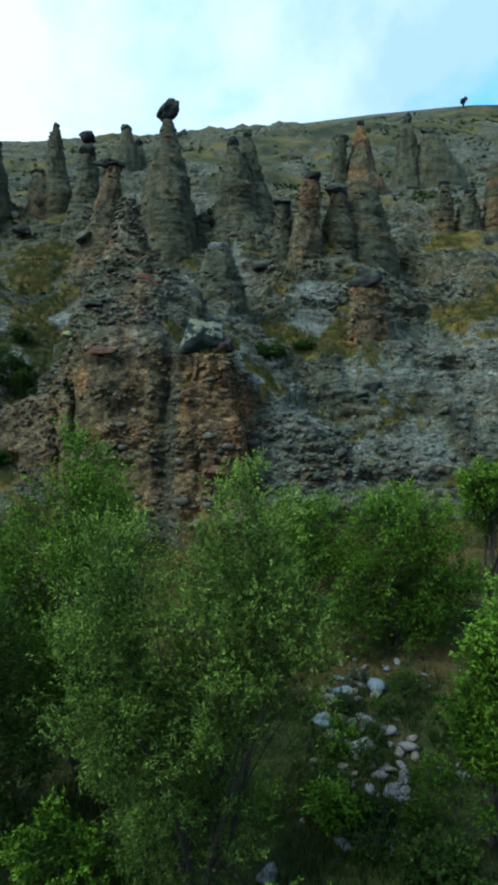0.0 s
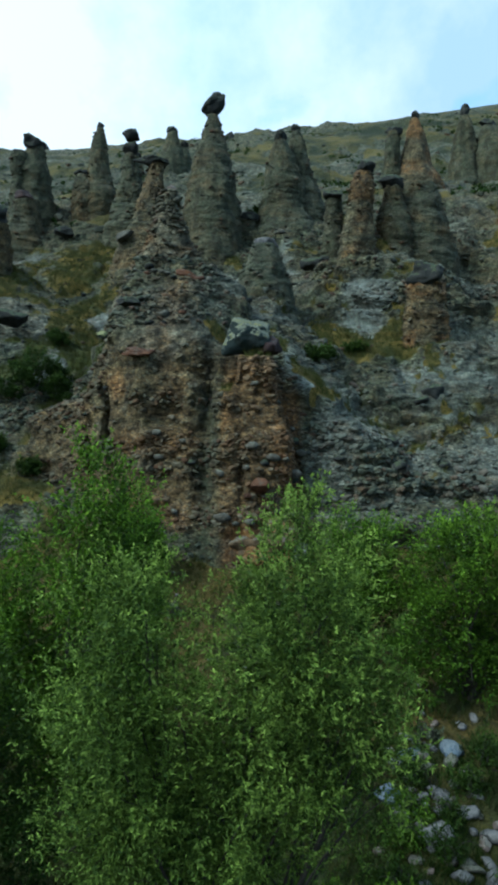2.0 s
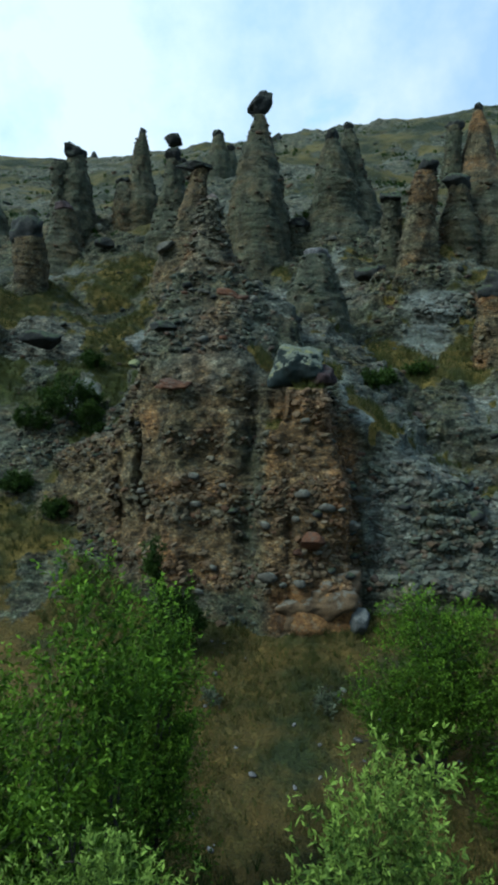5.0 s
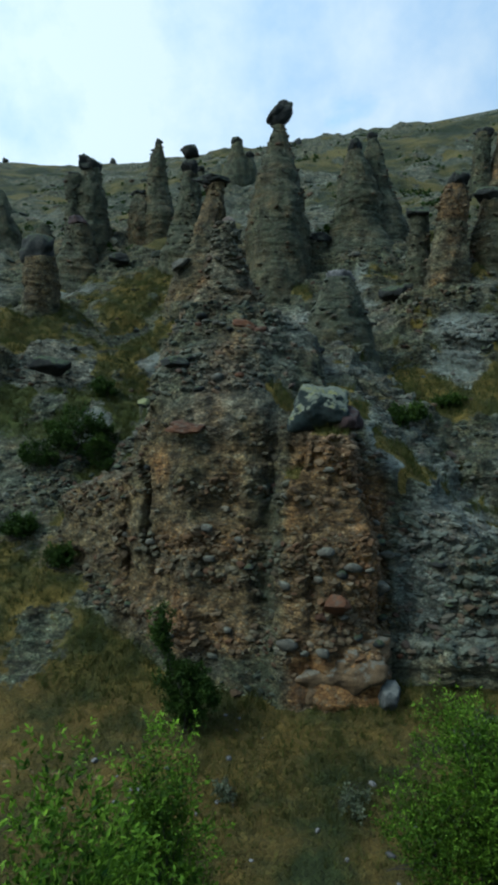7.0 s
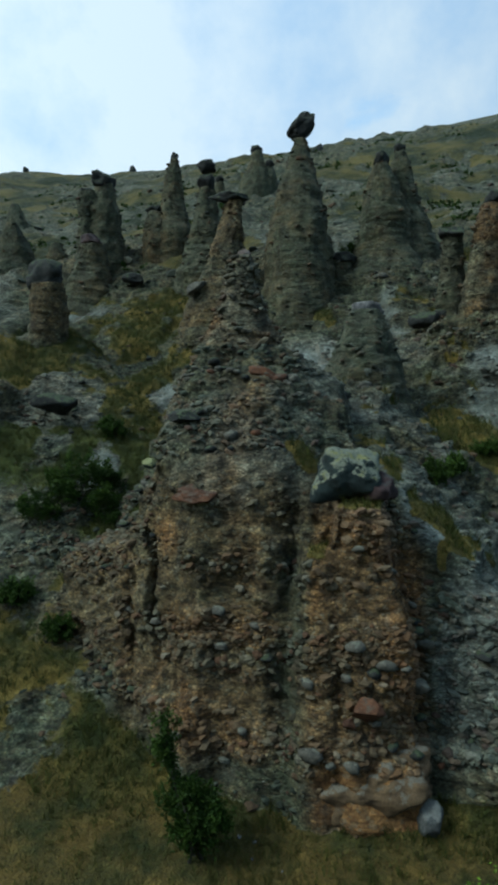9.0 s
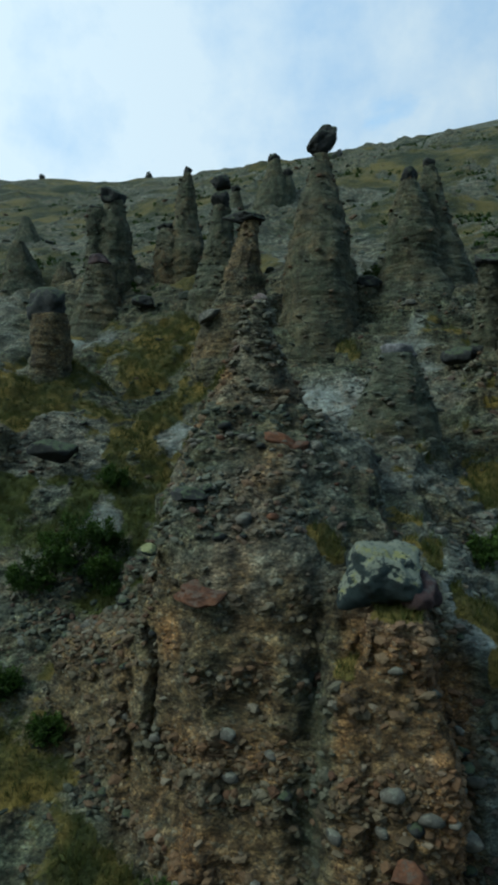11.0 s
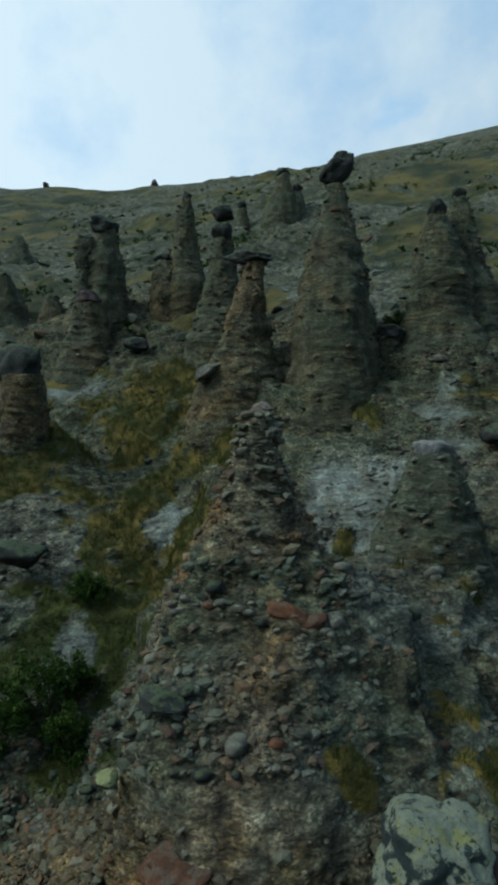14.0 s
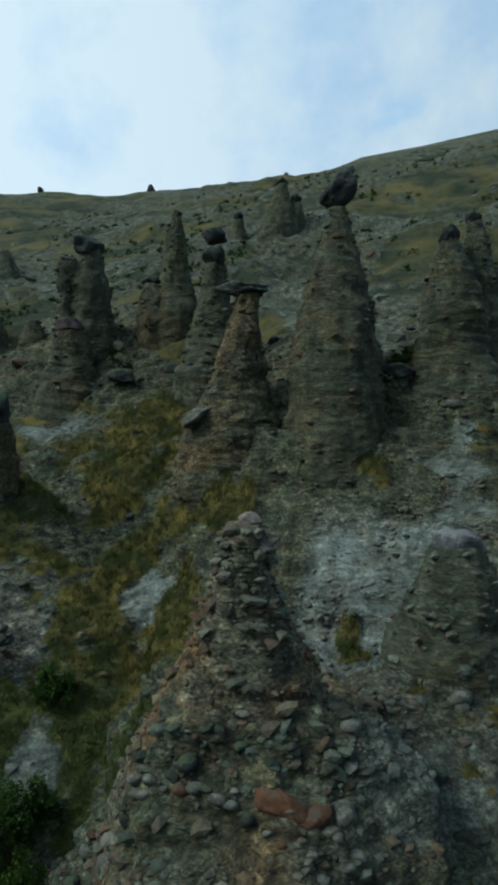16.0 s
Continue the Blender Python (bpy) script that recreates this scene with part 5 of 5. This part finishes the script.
tree(9.4, 24.0, 4.0, [(0, 0, 3.9, 1.3, 1.2, 1.5), (1.8, 0.3, 3.6, 1.2, 1.2, 1.5)], 2600, 0.15, BRIGHT, 17, "willow saplings with bare slender trunks", 6, 0.07)
tree(5.3, 12.6, 3.4, [(0, 0, 4.0, 1.0, 1.0, 1.7), (0.2, 0, 2.3, 1.1, 1.1, 1.5)], 3600, 0.115, BRIGHT, 18, "light green willow sapling over the stones", 4, 0.07)
tree(-6.1, 27.0, 4.0, [(-0.8, 0, 3.5, 0.30, 0.30, 0.9), (-0.72, 0, 2.7, 0.36, 0.36, 0.8), (-0.55, 0, 2.0, 0.42, 0.42, 0.7), (0.05, 0, 1.65, 0.5, 0.5, 0.65), (0.35, 0, 1.2, 0.5, 0.5, 0.6), (-0.2, 0, 1.0, 0.42, 0.45, 0.7), (0.05, 0, 0.5, 0.25, 0.25, 0.4)], 2600, 0.10, SHADE, 19, "slender dark green shrub at the foot of the cliff", 3, 0.05, 0.3, 11, 0.2, -0.15, "shrub", "shrub")
SHRUBS = [(-15.0, 38.2, 1.1, 1.3), (-15.6, 37.2, 1.1, 1.1), (-16.3, 36.4, 0.9, 1.0), (-14.6, 39.4, 0.9, 0.9), (-15.4, 42.4, 0.8, 0.7), (-13.6, 37.4, 0.9, 1.1), (-15.5, 33.0, 0.7, 0.6), (-13.2, 32.4, 0.5, 0.5), (-3.4, 58.8, 0.9, 0.9), (3.4, 40.6, 0.6, 0.4), (0.8, 36.6, 0.5, 0.4), (1.6, 38.0, 0.5, 0.4)]
for i, (sx, sy, sr, sh) in enumerate(SHRUBS):
    tree(sx, sy, 2, [(0, 0, sh * 0.7, sr, sr * 0.9, sh), (sr * 0.5, 0.2, sh * 0.5, sr * 0.7, sr * 0.7, sh * 0.7)], 600, 0.11, SHADE, 40 + i, "low dark green shrub filling the gully", 4, 0.03, 0.3, 9, 0.24, 0, "shrub", "shrub")
UNDER = [(-3.6, 11.2, 1.3, 1.5), (-5.4, 12.8, 1.6, 2.0), (0.9, 10.2, 0.9, 0.9), (3.9, 11.6, 0.9, 0.7), (-2.2, 9.4, 1.0, 1.0), (6.0, 15.4, 1.1, 1.2), (2.0, 13.2, 0.6, 0.5), (-7.6, 12.4, 1.6, 2.2)]
LOW = [(2.5, 16.0, 0.45, 0.4), (3.3, 15.9, 0.4, 0.35), (3.0, 15.1, 0.45, 0.4), (2.2, 15.3, 0.4, 0.35), (3.9, 16.9, 0.4, 0.4), (2.7, 17.2, 0.45, 0.35), (4.5, 14.2, 0.6, 0.5), (2.9, 13.3, 0.5, 0.45), (1.8, 14.2, 0.55, 0.5), (3.9, 13.0, 0.7, 0.6), (4.6, 17.6, 0.6, 0.6), (2.6, 12.2, 0.6, 0.45), (0.2, 13.4, 0.8, 0.7), (-1.8, 13.6, 0.9, 0.8)]
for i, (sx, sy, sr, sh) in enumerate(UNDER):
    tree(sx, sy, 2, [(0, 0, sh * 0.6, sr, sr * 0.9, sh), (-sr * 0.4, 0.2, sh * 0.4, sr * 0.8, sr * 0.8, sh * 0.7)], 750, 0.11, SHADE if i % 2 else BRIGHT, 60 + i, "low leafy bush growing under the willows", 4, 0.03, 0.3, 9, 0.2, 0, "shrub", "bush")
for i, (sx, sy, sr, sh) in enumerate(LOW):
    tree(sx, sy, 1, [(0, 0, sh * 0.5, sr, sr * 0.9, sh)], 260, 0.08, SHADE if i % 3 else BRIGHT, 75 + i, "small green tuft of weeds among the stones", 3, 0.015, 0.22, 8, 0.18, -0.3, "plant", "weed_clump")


tree(65.9, 201.0, 3, [(0, 0, 1.9, 0.75, 0.75, 1.0)], 110, 0.42, SHADE, 90, "lone small tree on the skyline", 2, 0.12, 0.6, 9, 0.2, 0.0, "tree", "tree")
HERBS = [(-1.1, 24.4, 0.32), (-0.9, 24.9, 0.25), (3.0, 18.3, 0.18), (3.5, 18.5, 0.18), (3.2, 18.6, 0.16), (2.4, 27.6, 0.25), (3.1, 28.4, 0.25), (-4.4, 24.6, 0.25)]
for i, (sx, sy, sr) in enumerate(HERBS):
    tree(sx, sy, 1, [(0, 0, sr, sr * 1.3, sr, sr)], 60, 0.09, HERB, 100 + i, "pale grey-green herb tuft in the meadow", 2, 0.012, 0.2, 8, 0.3, 0.0, "plant", "herb")


def hill_bushes():
    rng = np.random.default_rng(21)
    q, _, _, _ = pick_places((R1, GRID.shape[1]), 1000, (np.abs(XX + 10) < 80) * (YY < 150) * step(fbm(XX * 0.12, YY * 0.12, 1.0, 3, 137), -0.1, 0.4) / np.maximum(YY, 60), rng)
    up = np.array([0, 0, 1.0]) + rng.normal(0, 0.3, q.shape)
    big = np.repeat(0.5 + 1.3 * rng.random((len(q), 1)) ** 2, 5, axis=0)
    c = np.repeat(q, 5, axis=0) + rng.normal(0, 0.26, (len(q) * 5, 3)) * np.array([1, 1, 0.4]) * big
    v, f = leaves_at(c, np.repeat(up, 5, axis=0), 6, 0.22, 0.34, 0.26, rng, 0.9)
    return tagged(new("hill_bushes", mesh_from("hill_bushes", v, f, SHADE, False)), "low dark bushes dotting the hillside", "bush", kind="stuff")


# ---- stones of the dry stream bed ----
stone_rng = random.Random(5)
STONES = [(2.05, 16.6, 0.42, BLUE_STONE), (2.9, 15.5, 0.42, GREY_STONE), (3.9, 18.2, 0.4, BLUE_STONE), (2.75, 17.9, 0.3, BLUE_STONE), (3.3, 16.6, 0.30, GREY_STONE), (3.75, 16.2, 0.26, GREY_STONE), (4.15, 15.5, 0.3, GREY_STONE), (3.2, 14.6, 0.22, GREY_STONE), (3.35, 14.0, 0.27, GREY_STONE), (3.7, 14.1, 0.2, GREY_STONE), (2.0, 12.6, 0.22, GREY_STONE), (-4.6, 12.4, 0.35, BLUE_STONE), (0.4, 11.9, 0.28, GREY_STONE)]
for k in range(46):
    STONES.append((stone_rng.gauss(3.4, 0.9), stone_rng.uniform(12.5, 19.5), stone_rng.uniform(0.08, 0.2), GREY_STONE if k % 3 else PINK_STONE))
for k in range(34):
    STONES.append((stone_rng.gauss(3.2, 0.6), stone_rng.gauss(15.8, 1.2), stone_rng.uniform(0.1, 0.27), (GREY_STONE, PINK_STONE, EARTH_STONE)[k % 3]))
for k in range(60):
    STONES.append((stone_rng.uniform(-9, 6), stone_rng.uniform(19, 28), stone_rng.uniform(0.04, 0.13), GREY_STONE))
stone_kinds = {}
for k, (sx, sy, s, mat) in enumerate(STONES):
    key = (mat.name, k % 4)
    if key not in stone_kinds:
        stone_kinds[key] = rock_mesh("stone", mat, 300 + len(stone_kinds), (1.2, 0.85, 0.48), 15, 3, 0.14)
    ob = new("stone", stone_kinds[key])
    ob.matrix_world = pose(sx, sy, ground_at(sx, sy) + 0.22 * s, stone_rng.uniform(-12, 12), stone_rng.uniform(-12, 12), stone_rng.uniform(0, 360)) @ Matrix.Scale(s, 4)
    tagged(ob, {"slate_stone": "blue-grey rounded stone in the grass", "pinkish_stone": "pinkish weathered stone lying in the grass"}.get(mat.name, "pale grey weathered stone lying in the grass"), "stone", "stones of the dry stream bed")


# ---- grass ----
def grass_mesh(name, rows, count, weight, seed, high, material, label, blades=5):
    rng = np.random.default_rng(seed)
    q, _, _, _ = pick_places(rows, count, weight, rng)
    n = len(q)
    at = q[:, None, :] + rng.normal(0, 0.05, (n, blades, 3)) * np.array([1, 1, 0.2])
    up = np.array([0, 0, 1.0]) + rng.normal(0, 0.38, (n, blades, 3)) * np.array([1, 1, 0])
    h = high * rng.uniform(0.5, 1.3, (n, 1, 1)) * rng.uniform(0.6, 1.2, (n, blades, 1))
    s = rng.normal(0, 1, (n, blades, 3)) * np.array([1, 1, 0])
    s = s / np.linalg.norm(s, axis=2, keepdims=True) * 0.045 * h
    v = np.stack([at - s - up * 0.02, at + s - up * 0.02, at + up * h], axis=2).reshape(-1, 3)
    return tagged(new(name, mesh_from(name, v, np.arange(len(v)).reshape(-1, 3), material, False)), label, "grass", kind="stuff")


hill_bushes()
inside = (XX > -26) & (XX < 18)
grass_mesh("meadow_grass", (0, R0), 17000, ((YY > 9) & (XX > -12) & (XX < 12)) * (0.25 + step(fbm(XX * 0.4, YY * 0.4, 0.0, 3, 131), -0.3, 0.3)), 1, 0.22, STRAW, "thin dry straw-coloured meadow grass")
grass_mesh("bank_grass", (0, R0), 5500, ((YY > 10.5) & (YY < 20) & (XX > -9) & (XX < 9)) * (0.1 + step(fbm(XX * 0.6, YY * 0.6, 0.0, 3, 135), -0.2, 0.3)), 3, 0.30, WEED, "dark green weeds and grass on the bank")
grass_mesh("slope_grass", (R0, R1), 21000, inside * np.clip(GRASS - 0.45, 0, 1), 2, 0.30, STRAW, "tufts of yellow grass on the cliff's ledges")


# ---- cobbles set in the cliff ----
def cobbles(name, count, weight, lo, hi, seed, label, parent, rows):
    rng = np.random.default_rng(seed)
    q, nrm, c, r = pick_places(rows, count, weight, rng)
    v, f = set_stones(q, nrm, lo, hi, rng)
    attrs = {k: np.repeat(m[c, r], len(ICO_V)) for k, m in (("orange", ORANGE), ("pale", PALE))}
    ob = piece(name, mesh_from(name, v, f, COBBLE, False, attrs), parent, None, label)
    return tagged(ob, kind="stuff")


bare = np.clip(1.0 - 1.6 * GRASS, 0.10 * step(YY, 35, 37), 1) * (1 - 0.93 * bulge) * (1 - 0.75 * slab_) * step(YY, 28.2, 28.8)
seam = 0.12 + 1.6 * step(fbm(XX * 0.16, YY * 0.16, ZZ * 1.0, 4, 141), -0.15, 0.45)
cone = 1 - step(np.hypot(XX + 6.9, YY - 36.6), 1.9, 2.8)
cobbles("cobbles", 12500, bare * seam * ((XX > -17) & (XX < 9)) * (YY < 40) * (1 - 0.7 * np.clip(PALE, 0, 1)) * (1 - 0.6 * cone), 0.04, 0.22, 1, "angular stones set in the conglomerate", cliff, (R0, R1))
cobbles("rubble", 5500, bare * seam * inside * (YY >= 38), 0.05, 0.26, 2, "loose stones and rubble on the ledges", cliff, (R0, R1))

cobbles("slabs", 1500, bare * seam * ((XX > 0.6) & (XX < 16)) * (YY < 50), 0.08, 0.30, 4, "flat grey slabs lying on the slope", cliff, (R0, R1))
cobbles("scree", 2200, (1.1 - np.clip(GRASS, 0, 1)) * (np.abs(XX + 10) < 75) * (YY < 150) / np.maximum(YY, 60), 0.12, 0.8, 3, "scattered dark stones on the hillside", hillside, (R1, GRID.shape[1]))

# the larger stones of the face, one by one
rng = np.random.default_rng(7)
kinds = [rock_mesh("stone", m, 400 + k, (1.25, 0.9, 0.6), 14, 2, 0.22) for k, m in enumerate((EARTH_STONE, DARK_ROCK, RED_STONE, EARTH_STONE, DARK_ROCK, EARTH_STONE))]
spots, spot_n, _, _ = pick_places((R0, R1), 260, bare * seam * ((XX > -20) & (XX < 12)) * (YY < 58), rng)
for k in range(260):
    ob = new("stone", kinds[int(rng.choice(6, p=[0.25, 0.28, 0.05, 0.12, 0.2, 0.1]))])
    ob.parent = cliff
    s = 0.14 * 2.6 ** (rng.random() ** 1.6)
    p = spots[k] + spot_n[k] * 0.15 * s
    ob.matrix_local = pose(*p, rng.normal(0, 10), rng.normal(0, 10), rng.uniform(0, 360)) @ Matrix.Scale(s, 4)

for k in range(26):
    x = -8.7 + 5.2 * k / 25 + rng.normal(0, 0.08)
    y = 34.2 + 0.35 * abs(x + 6.4) * 0.4 + rng.normal(0, 0.05)
    ob = new("stone", kinds[int(rng.choice(6, p=[0.35, 0.1, 0.05, 0.25, 0.1, 0.15]))])
    ob.parent = cliff
    s = rng.uniform(0.09, 0.2)
    y += rng.normal(0, 0.12)
    ob.matrix_local = pose(x, y, ground_at(x, y) + 0.1 * s, rng.normal(0, 8), rng.normal(0, 8), rng.uniform(-30, 30)) @ Matrix.Scale(s, 4)
